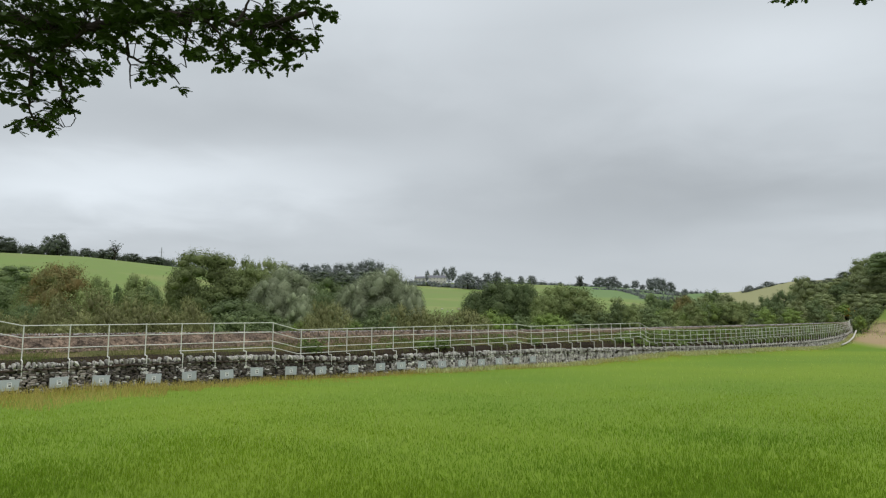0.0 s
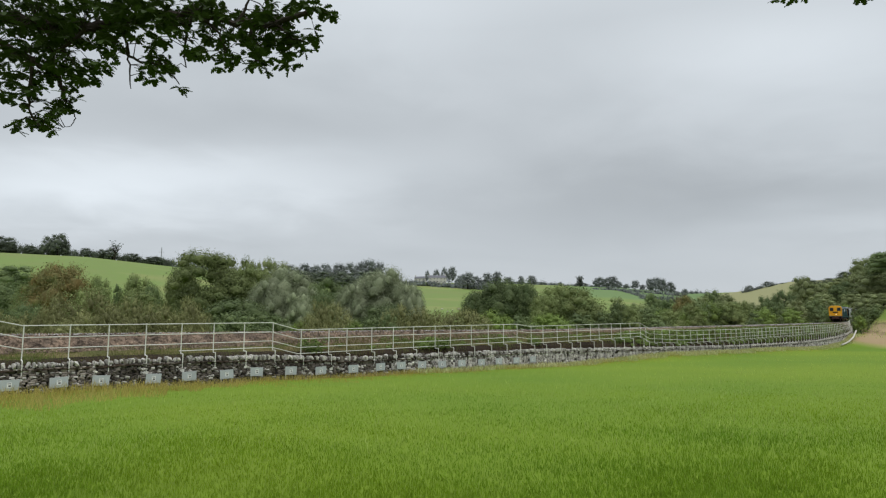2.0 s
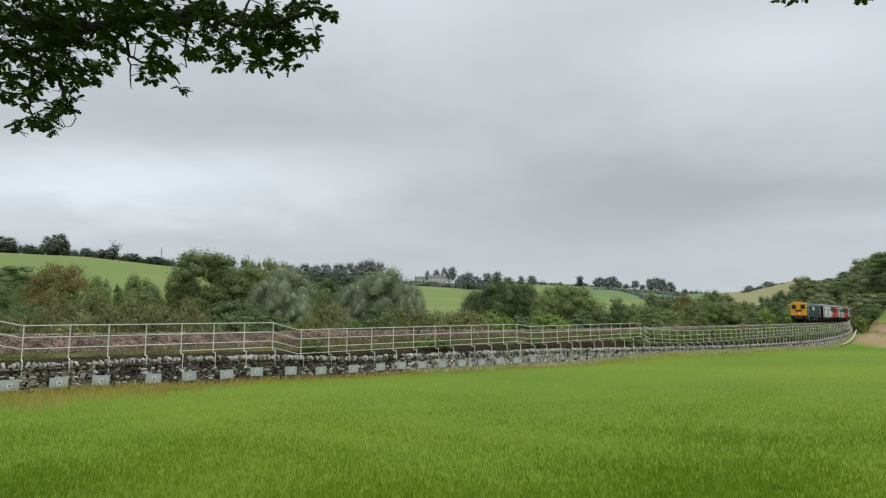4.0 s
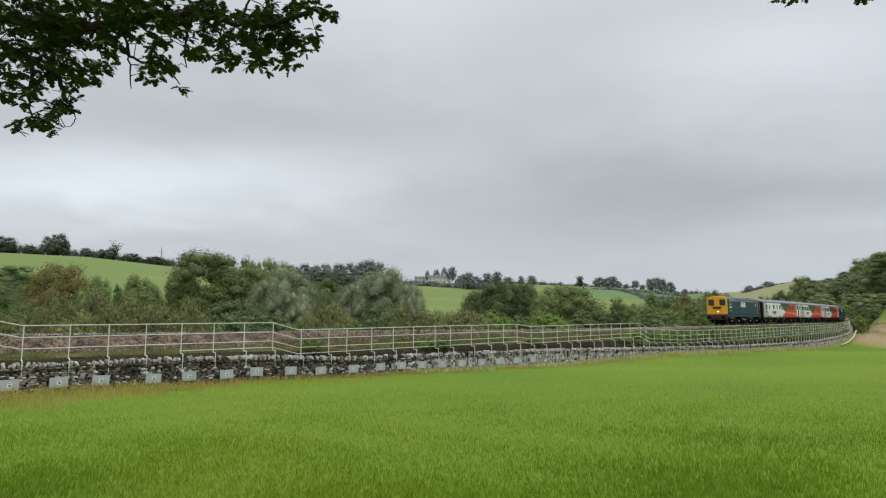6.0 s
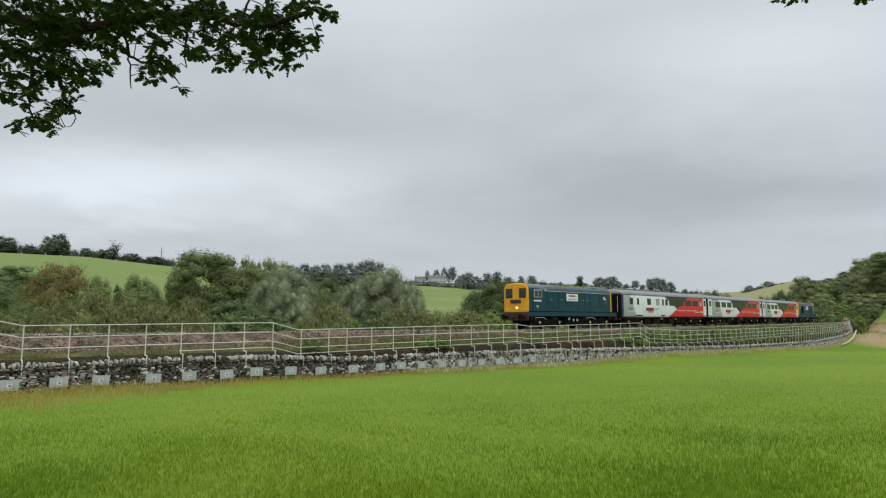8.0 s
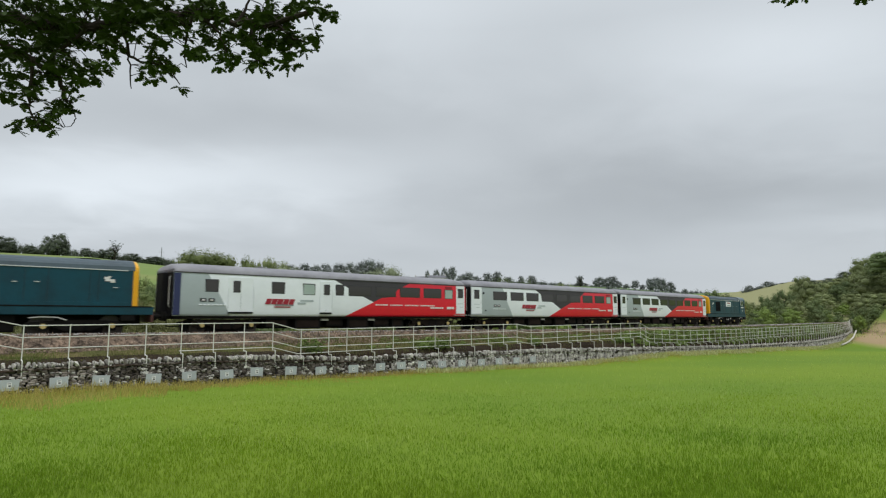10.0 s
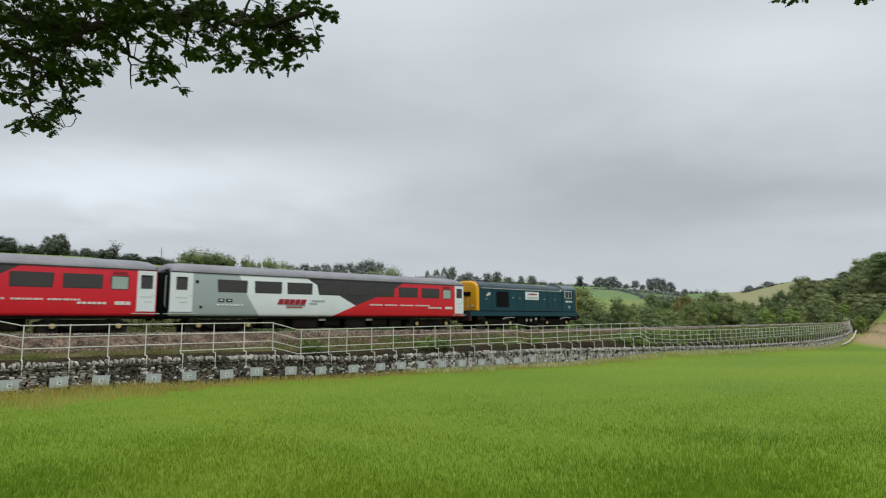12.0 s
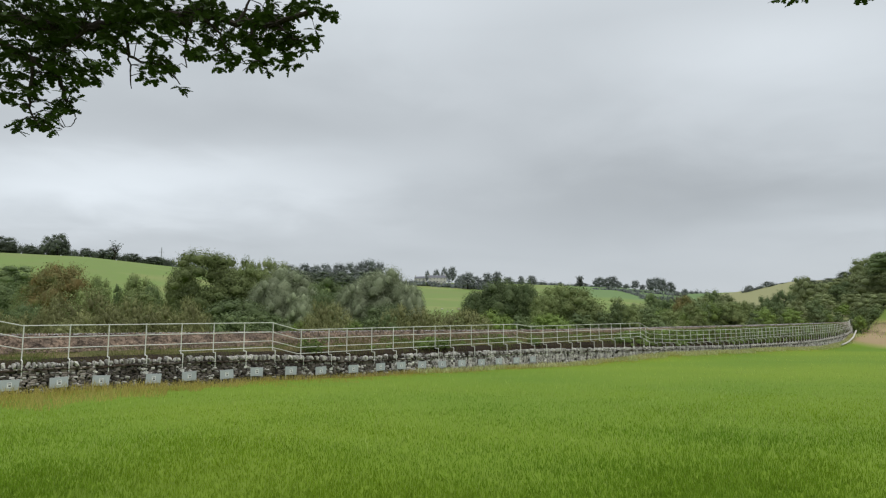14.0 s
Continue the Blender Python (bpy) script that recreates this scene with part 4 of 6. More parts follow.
def stalks(u, n):
    y = 9 * np.exp(u.uniform(0, 1, n) ** .8 * math.log(75 / 9))
    x = u.uniform(-.80, .80, n) * y
    s, d = nearest(x, y)
    ok = d > 8.2
    x, y = x[ok], y[ok]
    return x, y, terrain(x, y), 0.7 + y / 60


blades("seed_stalks", stalks, 9000, 0.15, 0.0035, M_STALK, 5, .5, label="thin pale seed stalks standing in the meadow")
blades("dry_grass", rough_strip, 44000, 0.34, 0.008, M_DRY, 2, .55, label="tall straw-coloured dry grass along the wall foot")
def verge(u, n):
    s = u.uniform(-24, 92, n)
    reach = np.interp(s, [-24, -8, 20, 60, 92], [1.0, 1.1, 1.3, 1.5, 1.6]) + .6 * np.sin(s * .9) * np.sin(s * .31)
    d = 5.5 + reach * u.uniform(0, 1, n) ** 1.3
    h = heading(s)
    fd = 5.0 - 2.8 * smooth(85, 125, s)
    x, y = np.interp(s, SS, TX) + (d + fd - 5) * np.cos(h), np.interp(s, SS, TY) - (d + fd - 5) * np.sin(h)
    return x, y, terrain(x, y), np.clip(1.15 - .5 * (d - 5.5) / reach, .4, 1.1)


blades("verge_grass", verge, 12500, 0.28, 0.024, M_VERGE, 12, .55, label="pale straw-coloured verge grass between wall and meadow")
blades("bank_grass", bank_tufts, 60000, 0.22, 0.012, M_BRACK, 3, .7, label="ragged green weeds on the railway bank")
# ---- the train: two single-cab diesel locomotives with three coaches between them ----
def paint(name, c, rough=0.35, var=0.10, metal=0.0, spec=0.5, second=None, sscale=0.8):
    return material(name, c, rough=rough, var=var, metal=metal, scale=5.0, second=second, sscale=sscale, spec=spec, coords="Object")


M_BLUE = paint("rail_blue_paint", (0.004, 0.056, 0.082), .45, .22, second=(0.006, 0.044, 0.064), spec=.3)
M_BLUEROOF = paint("weathered_blue_roof", (0.055, 0.085, 0.105), .55, .25)
M_YELLOW = paint("warning_yellow", (0.86, 0.42, 0.008), .4, .10, second=(0.80, 0.37, 0.008))
M_RED = paint("coach_red", (0.70, 0.010, 0.030), .32, .06)
M_WHITE = paint("coach_white", (0.80, 0.835, 0.86), .32, .05)
M_LGREY = paint("coach_pale_grey", (0.38, 0.43, 0.44), .35, .05)
M_DGREY = paint("coach_dark_grey", (0.058, 0.054, 0.058), .5, .1, spec=.2)
M_ROOFGREY = paint("coach_roof_grey", (0.25, 0.245, 0.265), .42, .2, second=(0.20, 0.195, 0.215))
M_UNDER = paint("sooty_black", (0.012, 0.011, 0.010), .85, .4, spec=.1)
M_RUSTY = paint("brown_running_gear", (0.022, 0.015, 0.012), .85, .4, spec=.1)
M_WHEEL = paint("wheel_steel", (0.10, 0.085, 0.075), .6, .3, .4)
M_AXLE = paint("axlebox_yellow", (0.55, 0.42, 0.16), .6, .25)
M_BLACK = paint("matt_black", (0.008, 0.008, 0.009), .8, .2, spec=.15)
M_CABROOF = paint("cab_roof_paint", (0.15, 0.19, 0.21), .5, .15)
M_SEAM = paint("seam_blue", (0.004, 0.030, 0.046), .6, .1)
M_BEAM = paint("beam_brown", (0.075, 0.026, 0.020), .7, .3)
M_FRAME = paint("window_rubber", (0.022, 0.022, 0.024), .6, .1)
M_ALU = paint("pale_metal_frame", (0.62, 0.64, 0.64), .35, .1, .3)
M_NAVY = paint("navy_end", (0.022, 0.028, 0.10), .4, .1)
M_PIPE = paint("white_pipework", (0.55, 0.54, 0.50), .5, .2)
M_FROST = paint("frosted_glass", (0.36, 0.44, 0.40), .25, .06)
M_LOGO_RED = paint("logo_red", (0.32, 0.010, 0.028), .4, .05)
M_LOGO_GREY = paint("logo_grey", (0.20, 0.20, 0.21), .4, .05)
M_TEXT = paint("white_lettering", (0.75, 0.72, 0.70), .4, .05)


def glass(name, tint):
    mat = bpy.data.materials.new(name)
    mat.use_nodes = True
    b = mat.node_tree.nodes["Principled BSDF"]
    b.inputs["Base Color"].default_value = (*tint, 1)
    b.inputs["Roughness"].default_value, b.inputs["Specular IOR Level"].default_value = 0.08, 0.42
    b.inputs["IOR"].default_value = 1.5
    return mat


M_GLASS = glass("dark_window_glass", (0.050, 0.045, 0.044))
M_CABGLASS = glass("cab_window_glass", (0.030, 0.034, 0.036))


def lamp_material():
    mat = bpy.data.materials.new("lit_lamp")
    mat.use_nodes = True
    b = mat.node_tree.nodes["Principled BSDF"]
    b.inputs["Base Color"].default_value = (0.9, 0.85, 0.7, 1)
    b.inputs["Emission Color"].default_value, b.inputs["Emission Strength"].default_value = (1.0, 0.86, 0.55, 1), 2.0
    return mat


M_LAMP = lamp_material()


def loft(bm, sections, cap=True):
    """sections: (x, [(y, z), ...]) with equal counts, open at the bottom edge or closed."""
    rings = [[bm.verts.new((x, y, z)) for y, z in pr] for x, pr in sections]
    n = len(rings[0])
    for a, b in zip(rings, rings[1:]):
        for k in range(n):
            bm.faces.new((a[k], b[k], b[(k + 1) % n], a[(k + 1) % n]))
    if cap:
        bm.faces.new(rings[0]), bm.faces.new(rings[-1][::-1])
    bmesh.ops.recalc_face_normals(bm, faces=bm.faces[:])
    return bm


def arch(half, z0, z_side, z_top, n=10, lean=0.0, power=2.2):
    """A body section: sides up to z_side, then a rounded roof."""
    pts = [(-half - lean, z0), (-half, z_side)]
    for k in range(1, n):
        a = math.pi * k / n
        c, s = -math.cos(a), math.sin(a)
        pts.append((half * math.copysign(abs(c) ** (2 / power), c), z_side + (z_top - z_side) * s ** (2 / power)))
    return pts + [(half, z_side), (half + lean, z0)]


def wheelset(parent, x, r):
    w = tagged(new("wheelset"))
    w.parent = parent
    w.matrix_basis = Matrix.Translation((x, 0, r))
    for y in (-.72, .72):
        bm = bmesh.new()
        disc(bm, (0, y, 0), r, .12, 28)
        disc(bm, (0, y * 1.06, 0), r * .78, .06, 24)
        disc(bm, (0, y * .93, 0), r + .028, .03, 28)
        for k in range(5):
            a = k * math.tau / 5
            disc(bm, (math.cos(a) * r * .5, y * 1.10, math.sin(a) * r * .5), r * .12, .03, 8)
        part("wheel", bm, M_WHEEL, w)
    part("axle", tube(bmesh.new(), [(0, -.8, 0), (0, .8, 0)], .08, 10), M_WHEEL, w)
    return w


def bogie(parent, x, base, r, long, loco):
    b = tagged(new("bogie"))
    b.parent = parent
    b.matrix_basis = Matrix.Translation((x, 0, 0))
    for sgn in (-1, 1):
        bm = bmesh.new()
        y0, y1 = sorted((sgn * .95, sgn * 1.12))
        # a side frame that sags between the axles
        pr = [(-long / 2, .78), (-long / 2, .62), (-base / 2 - .3, .56), (-base / 2 + .35, .60), (-.5, .40), (.5, .40), (base / 2 - .35, .60), (base / 2 + .3, .56), (long / 2, .62), (long / 2, .78), (.6, .90), (-.6, .90)]
        a = [bm.verts.new((p[0], y0, p[1])) for p in pr]
        c = [bm.verts.new((p[0], y1, p[1])) for p in pr]
        bm.faces.new(a), bm.faces.new(c[::-1])
        for k in range(len(pr)):
            bm.faces.new((a[k], a[k - 1], c[k - 1], c[k]))
        bmesh.ops.recalc_face_normals(bm, faces=bm.faces[:])
        part("side_frame", bm, M_RUSTY if not loco else M_UNDER, b)
        for dx in (-base / 2, base / 2):
            bm = bmesh.new()
            box(bm, dx - .17, dx + .17, min(sgn * 1.02, sgn * 1.2), max(sgn * 1.02, sgn * 1.2), .40, .80, .03)
            ax = part("axlebox", bm, M_UNDER, b)
            part("axle_cover", disc(bmesh.new(), (dx, sgn * 1.215, .62), .115, .05, 14), M_AXLE, ax, "dull yellow axlebox cover")
        for dx in (-.28, .28):
            bm = bmesh.new()
            for q in range(6):
                disc_z = .45 + q * .06
                tube(bm, [(dx, sgn * 1.06, disc_z), (dx, sgn * 1.06, disc_z + .035)], .11, 10)
            part("spring", bm, M_BLACK, b)
        if loco:
            part("sand_pipe", tube(bmesh.new(), [(-base / 2 - .55, sgn * 1.2, .98), (-base / 2 - .1, sgn * 1.22, 1.02), (-base / 2 + .5, sgn * 1.22, 1.0), (-base / 2 + .85, sgn * 1.2, .88)], .028, 6), M_PIPE, b, "pale sanding pipe")
        else:
            part("step_bar", box(bmesh.new(), -base / 2 - .5, base / 2 + .4, min(sgn * 1.16, sgn * 1.2), max(sgn * 1.16, sgn * 1.2), .93, .97), M_PIPE if long > 3.4 else M_BLACK, b)
    bm = box(bmesh.new(), -.35, .35, -1.0, 1.0, .5, .85, .04)
    part("bolster", bm, M_UNDER, b)
    part("brake_gear", box(bmesh.new(), -long / 2 + .1, long / 2 - .1, -.62, .62, .24, .80, .05), M_UNDER, b)
    part("traction_unit", box(bmesh.new(), -base / 2 + .62 * r, base / 2 - .62 * r, -.98, .98, .26, .62, .06), M_UNDER, b)
    return [wheelset(parent, x + dx, r) for dx in (-base / 2, base / 2)]


def buffers(parent, x, sgn):
    for y in (-.87, .87):
        bm = bmesh.new()
        tube(bm, [(x, y, 1.06), (x + sgn * .36, y, 1.06)], .12, 12)
        tube(bm, [(x + sgn * .3, y, 1.06), (x + sgn * .49, y, 1.06)], .08, 10)
        tube(bm, [(x + sgn * .48, y, 1.06), (x + sgn * .53, y, 1.06)], .24, 16)
        part("buffer", bm, M_UNDER, parent)
    part("coupling", tube(bmesh.new(), [(x, 0, 1.02), (x + sgn * .3, 0, .98), (x + sgn * .5, 0, .9)], .05, 8), M_UNDER, parent)


def pane(parent, x0, x1, z0, z1, side, y, mat=None, frame=None, label="", name="window"):
    """A side window: a rubber or metal surround and the glass set in it. side: +1 or -1."""
    bm = bmesh.new()
    a, b = sorted((side * (y - .05), side * (y + .012)))
    box(bm, x0 - .055, x1 + .055, a, b, z0 - .055, z1 + .055, .03)
    w = part(name, bm, frame or M_FRAME, parent, label)
    bm = bmesh.new()
    a, b = sorted((side * (y - .02), side * (y + .017)))
    box(bm, x0, x1, a, b, z0, z1, .012)
    part("pane", bm, mat or M_GLASS, w)
    return w


def bars(parent, name, x0, x1, z0, z1, n, side, y, mat, label, slant=0.0, gap=.18, seed=1):
    """A line of lettering that cannot be read, as plain bars."""
    rng = random.Random(seed)
    x, w = x0, (x1 - x0) / n
    bm = bmesh.new()
    for k in range(n):
        q = w * rng.uniform(1 - 2 * gap, 1 - gap * .6)
        a, b = sorted((side * (y - .01), side * (y + .008)))
        vs = [bm.verts.new((xx + (slant if zz == z1 else 0), yy, zz)) for xx in (x0 + k * w, x0 + k * w + q) for yy in (a, b) for zz in (z0, z1)]
        for f in ((0, 1, 3, 2), (4, 6, 7, 5), (0, 4, 5, 1), (2, 3, 7, 6), (1, 5, 7, 3), (0, 2, 6, 4)):
            bm.faces.new([vs[i] for i in f])
    return part(name, bm, mat, parent, label)


def locomotive():
    """Nose end forward (+x). f runs from the nose's buffers to the cab's."""
    X = lambda f: LOCO / 2 - f
    t = tagged(new("diesel_locomotive"), "blue single-cab diesel locomotive with yellow ends on the railway", "locomotive", "train")
    # frame and valances
    part("solebar", box(bmesh.new(), X(13.72), X(.53), -1.28, 1.28, 1.12, 1.50, .03), M_BLUE, t)
    for f in (.56, 13.7):
        part("buffer_beam", box(bmesh.new(), X(f) - .06, X(f) + .06, -1.27, 1.27, .78, 1.32, .03), M_BEAM, t, "dull red-brown buffer beam")
    buffers(t, X(.53), 1), buffers(t, X(13.73), -1)
    part("footplate", box(bmesh.new(), X(13.7), X(.6), -1.3, 1.3, 1.48, 1.53, .01), M_UNDER, t)
    # hood
    prof = lambda k, top, lean=0.0: arch(1.22 * k, 1.53, 3.16, top, 12, lean, 2.4)
    part("hood", loft(bmesh.new(), [(X(1.38), prof(1, 3.72)), (X(11.64), prof(1, 3.66))]), [M_BLUE], t, shade=False)
    roof = [[(y, z + .012) for y, z in arch(1.235, 3.17, 3.20, top, 12, 0, 2.4)] for top in (3.73, 3.67)]
    part("hood_roof", loft(bmesh.new(), [(X(1.40), roof[0]), (X(11.60), roof[1])]), M_BLUEROOF, t, "weathered grey-blue roof")
    nose = [(X(1.20), arch(1.13, 1.53, 3.06, 3.56, 12, .02, 2.6)), (X(1.22), arch(1.19, 1.53, 3.12, 3.65, 12, .01, 2.6)), (X(1.28), arch(1.225, 1.53, 3.16, 3.72, 12, 0, 2.5)), (X(1.46), arch(1.236, 1.53, 3.17, 3.745, 12, 0, 2.4))]
    n = part("nose_end", loft(bmesh.new(), nose), M_YELLOW, t, "bright warning-yellow nose end")
    hb = part("headcode_box", box(bmesh.new(), X(1.24), X(1.12), -.62, .62, 2.62, 2.90, .03), M_BLACK, n, "black headcode box")
    for y in (-.43, -.15, .13, .41):
        part("dial", box(bmesh.new(), X(1.13), X(1.11), y - .1, y + .1, 2.66, 2.86), M_UNDER, hb)
    for y in (-.8, .8):
        part("tail_lamp", disc(bmesh.new(), (X(1.18), y, 1.85), .1, .1, 14, "x"), M_ALU, n)
    part("door_line", box(bmesh.new(), X(1.23), X(1.205), -.02, .02, 1.6, 3.2), M_UNDER, n)
    for y in (-.4, .4):
        part("handrail", tube(bmesh.new(), [(X(1.2), y, 1.7), (X(1.12), y, 1.75), (X(1.12), y, 2.4), (X(1.2), y, 2.45)], .018, 6), M_ALU, n)
    # cab
    cabs = [(X(11.62), arch(1.27, 1.40, 3.10, 3.74, 12, 0, 2.6)), (X(13.1), arch(1.28, 1.40, 3.12, 3.76, 12, 0, 2.8)), (X(13.66), arch(1.262, 1.40, 3.14, 3.765, 12, 0, 3.0))]
    c = part("cab", loft(bmesh.new(), cabs), M_BLUE, t)
    rf = [(x, [(y * 1.008, z + .012) for y, z in arch(1.24, 3.23, 3.26, 3.775, 12, 0, 2.8)]) for x in (X(11.6), X(13.6))]
    part("cab_roof", loft(bmesh.new(), rf), M_CABROOF, c, "grey-blue cab roof")
    face = [(X(13.645), arch(1.268, 1.40, 3.15, 3.79, 12, 0, 3.0)), (X(13.69), arch(1.252, 1.40, 3.14, 3.77, 12, .01, 3.1)), (X(13.72), arch(1.20, 1.40, 3.10, 3.72, 12, .03, 3.2))]
    fc = part("cab_front", loft(bmesh.new(), face), M_YELLOW, t, "bright warning-yellow cab front")
    for y0, y1 in ((-1.05, -.34), (.34, 1.05)):
        bm = box(bmesh.new(), X(13.755), X(13.68), y0, y1, 2.58, 3.36, .05)
        w = part("windscreen", bm, M_FRAME, fc)
        part("pane", box(bmesh.new(), X(13.765), X(13.7), y0 + .07, y1 - .07, 2.65, 3.29, .04), M_CABGLASS, w)
        part("wiper", tube(bmesh.new(), [(X(13.78), y0 + .12, 2.63), (X(13.78), y1 - .2, 3.12)], .012, 5), M_BLACK, w)
    hb = part("headcode_box", box(bmesh.new(), X(13.80), X(13.70), -.52, .52, 2.16, 2.44, .03), M_BLACK, fc, "black headcode box with pale dots")
    for y in (-.4, -.14, .12, .38):
        part("dial", box(bmesh.new(), X(13.812), X(13.79), y - .1, y + .1, 2.20, 2.40), M_GLASS, hb)
    part("headlight", disc(bmesh.new(), (X(13.76), -.12, 1.80), .065, .08, 16, "x"), M_LAMP, fc, "lit white headlight")
    part("marker_light", disc(bmesh.new(), (X(13.74), -.95, 1.66), .07, .06, 12, "x"), M_ALU, fc)
    part("marker_light", disc(bmesh.new(), (X(13.74), .95, 1.66), .07, .06, 12, "x"), M_ALU, fc)
    part("horn_cover", box(bmesh.new(), X(13.7), X(13.5), -.12, .12, 3.44, 3.62, .03), M_YELLOW, fc)
    for sd in (-1, 1):
        w = pane(t, X(12.92), X(12.0), 2.68, 3.20, sd, 1.285, M_CABGLASS, M_ALU, "pale-framed sliding cab window", "cab_window")
        part("bar", box(bmesh.new(), X(12.48), X(12.44), sd * 1.31 - .006, sd * 1.31 + .006, 2.68, 3.20), M_ALU, w)
        part("door_window", box(bmesh.new(), X(13.33), X(13.16), sd * 1.285 - .012, sd * 1.285 + .012, 2.62, 3.16, .02), M_CABGLASS, t)
        part("cab_door_seam", box(bmesh.new(), X(13.10), X(13.075), sd * 1.283 - .008, sd * 1.283 + .008, 1.45, 3.25), M_UNDER, t)
        bars(t, "number_marking", X(13.02), X(12.02), 2.29, 2.44, 5, sd, 1.286, M_TEXT, "white painted number bars", seed=3)
        bm = bmesh.new()
        for z, h in ((1.93, .16), (1.85, .11), (1.76, .05)):
            box(bm, X(12.55) - h, X(12.55) + h, sd * 1.286 - .008, sd * 1.286 + .008, z, z + .075)
        part("emblem", bm, M_LGREY, t, "small pale shield emblem")
        # hood side: grille, doors, board, cantrail strip
        if sd > 0:
            g = part("radiator_grille", box(bmesh.new(), X(4.74), X(3.36), sd * 1.225 - .02, sd * 1.225 + .02, 1.80, 2.98, .01), M_BLACK, t, "black radiator grille")
            for k in range(12):
                x = X(4.70) + k * .112
                part("slat", box(bmesh.new(), x, x + .03, sd * 1.25 - .012, sd * 1.25 + .012, 1.84, 2.94), M_BLACK, g)
        bd = part("notice_board", box(bmesh.new(), X(8.46), X(6.76), sd * 1.228 - .02, sd * 1.228 + .02, 2.42, 3.04, .008), M_WHITE, t, "white board with red and grey markings")
        bars(bd, "logo", X(8.2), X(7.2), 2.80, 2.92, 5, sd, 1.252, M_LOGO_RED, "dark red logo shape", .03, .1)
        bars(bd, "logo_trail", X(7.2), X(6.95), 2.82, 2.89, 1, sd, 1.252, M_LOGO_GREY, "grey logo trail", .03)
        bars(bd, "print", X(8.3), X(6.95), 2.54, 2.60, 9, sd, 1.252, M_LOGO_GREY, "small grey print bars")
        part("cant_strip", box(bmesh.new(), X(11.5), X(1.7), sd * 1.235 - .02, sd * 1.235 + .02, 3.165, 3.205, .006), M_ALU, t, "pale strip under the roof edge")
        part("lower_valance", box(bmesh.new(), X(11.6), X(1.7), sd * 1.232 - .015, sd * 1.232 + .015, 1.53, 1.70, .005), M_BLUE, t)
        for f in (2.9, 3.25, 4.85, 5.7, 6.65, 8.6, 9.6, 9.65, 10.35, 11.1):
            part("door_seam", box(bmesh.new(), X(f) - .012, X(f) + .012, sd * 1.226 - .008, sd * 1.226 + .008, 1.72, 3.14), M_SEAM, t)
        for f, z in ((5.25, 2.52), (6.05, 2.50), (9.2, 2.48), (2.2, 2.36), (10.6, 2.46)):
            part("door_handle", box(bmesh.new(), X(f) - .10, X(f) + .10, sd * 1.245 - .012, sd * 1.245 + .012, z, z + .035, .008), M_ALU, t, "small pale door handle")
        bm = bmesh.new()
        for x, z, w, h in ((0, 0, .20, .10), (.12, .1, .12, .10), (-.12, -.06, .10, .08), (.02, .16, .06, .08)):
            box(bm, X(2.45) + x * -1 - w, X(2.45) + x * -1 + w, sd * 1.228 - .008, sd * 1.228 + .008, 2.66 + z, 2.66 + z + h, .02)
        part("animal_badge", bm, M_TEXT, t, "small white painted badge")
        part("roof_lamp", box(bmesh.new(), X(11.5), X(11.3), sd * 1.2 - .07, sd * 1.2 + .07, 3.16, 3.36, .03), M_ALU, t)
        part("cab_step", box(bmesh.new(), X(12.75), X(12.3), sd * 1.25 - .08, sd * 1.25 + .08, .48, .53), M_UNDER, t)
        part("sand_box", box(bmesh.new(), X(1.9), X(1.3), min(sd * .9, sd * 1.26), max(sd * .9, sd * 1.26), .82, 1.14, .04), M_UNDER, t)
        part("sand_box", box(bmesh.new(), X(13.5), X(12.8), min(sd * .9, sd * 1.26), max(sd * .9, sd * 1.26), .82, 1.14, .04), M_UNDER, t)
        for f in (6.9, 7.45, 8.1):
            bx = part("battery_box", box(bmesh.new(), X(f) - .22, X(f) + .22, min(sd * .8, sd * 1.2), max(sd * .8, sd * 1.2), .50, 1.10, .03), M_UNDER, t)
            part("cover", box(bmesh.new(), X(f) - .1, X(f) + .1, sd * 1.21 - .012, sd * 1.21 + .012, .72 + (.1 if f > 8 else 0), .90 + (.1 if f > 8 else 0), .01), M_PIPE, bx, "pale filler cover")
    part("fuel_tank", box(bmesh.new(), X(8.5), X(5.9), -1.1, 1.1, .38, 1.12, .08), M_UNDER, t)
    part("air_reservoir", tube(bmesh.new(), [(X(8.6), .8, .78), (X(9.0), .8, .78)], .22, 14), M_UNDER, t)
    part("centre_sill", box(bmesh.new(), X(13.4), X(.9), -.5, .5, .62, 1.12, .03), M_UNDER, t)
    part("exhaust_port", box(bmesh.new(), X(8.0), X(7.4), -.3, .3, 3.60, 3.70, .03), M_UNDER, t)
    part("roof_fan", disc_up(bmesh.new(), (X(3.2), 0, 3.69), .62, .08), M_UNDER, t)
    part("roof_vent", box(bmesh.new(), X(12.2), X(11.8), -.25, .25, 3.68, 3.76, .03), M_UNDER, t)
    wh = bogie(t, X(3.57), 2.68, .546, 4.0, True) + bogie(t, X(10.86), 2.68, .546, 4.0, True)
    return t, wh


def disc_up(bm, c, r, h, n=24):
    tube(bm, [Vector(c) - Vector((0, 0, h / 2)), Vector(c) + Vector((0, 0, h / 2))], r, n)
    return bm


def inside(px, pz, poly):
    hit = False
    for (x0, z0), (x1, z1) in zip(poly, poly[1:] + poly[:1]):
        if (z0 > pz) != (z1 > pz) and px < (x1 - x0) * (pz - z0) / (z1 - z0) + x0:
            hit = not hit
    return hit


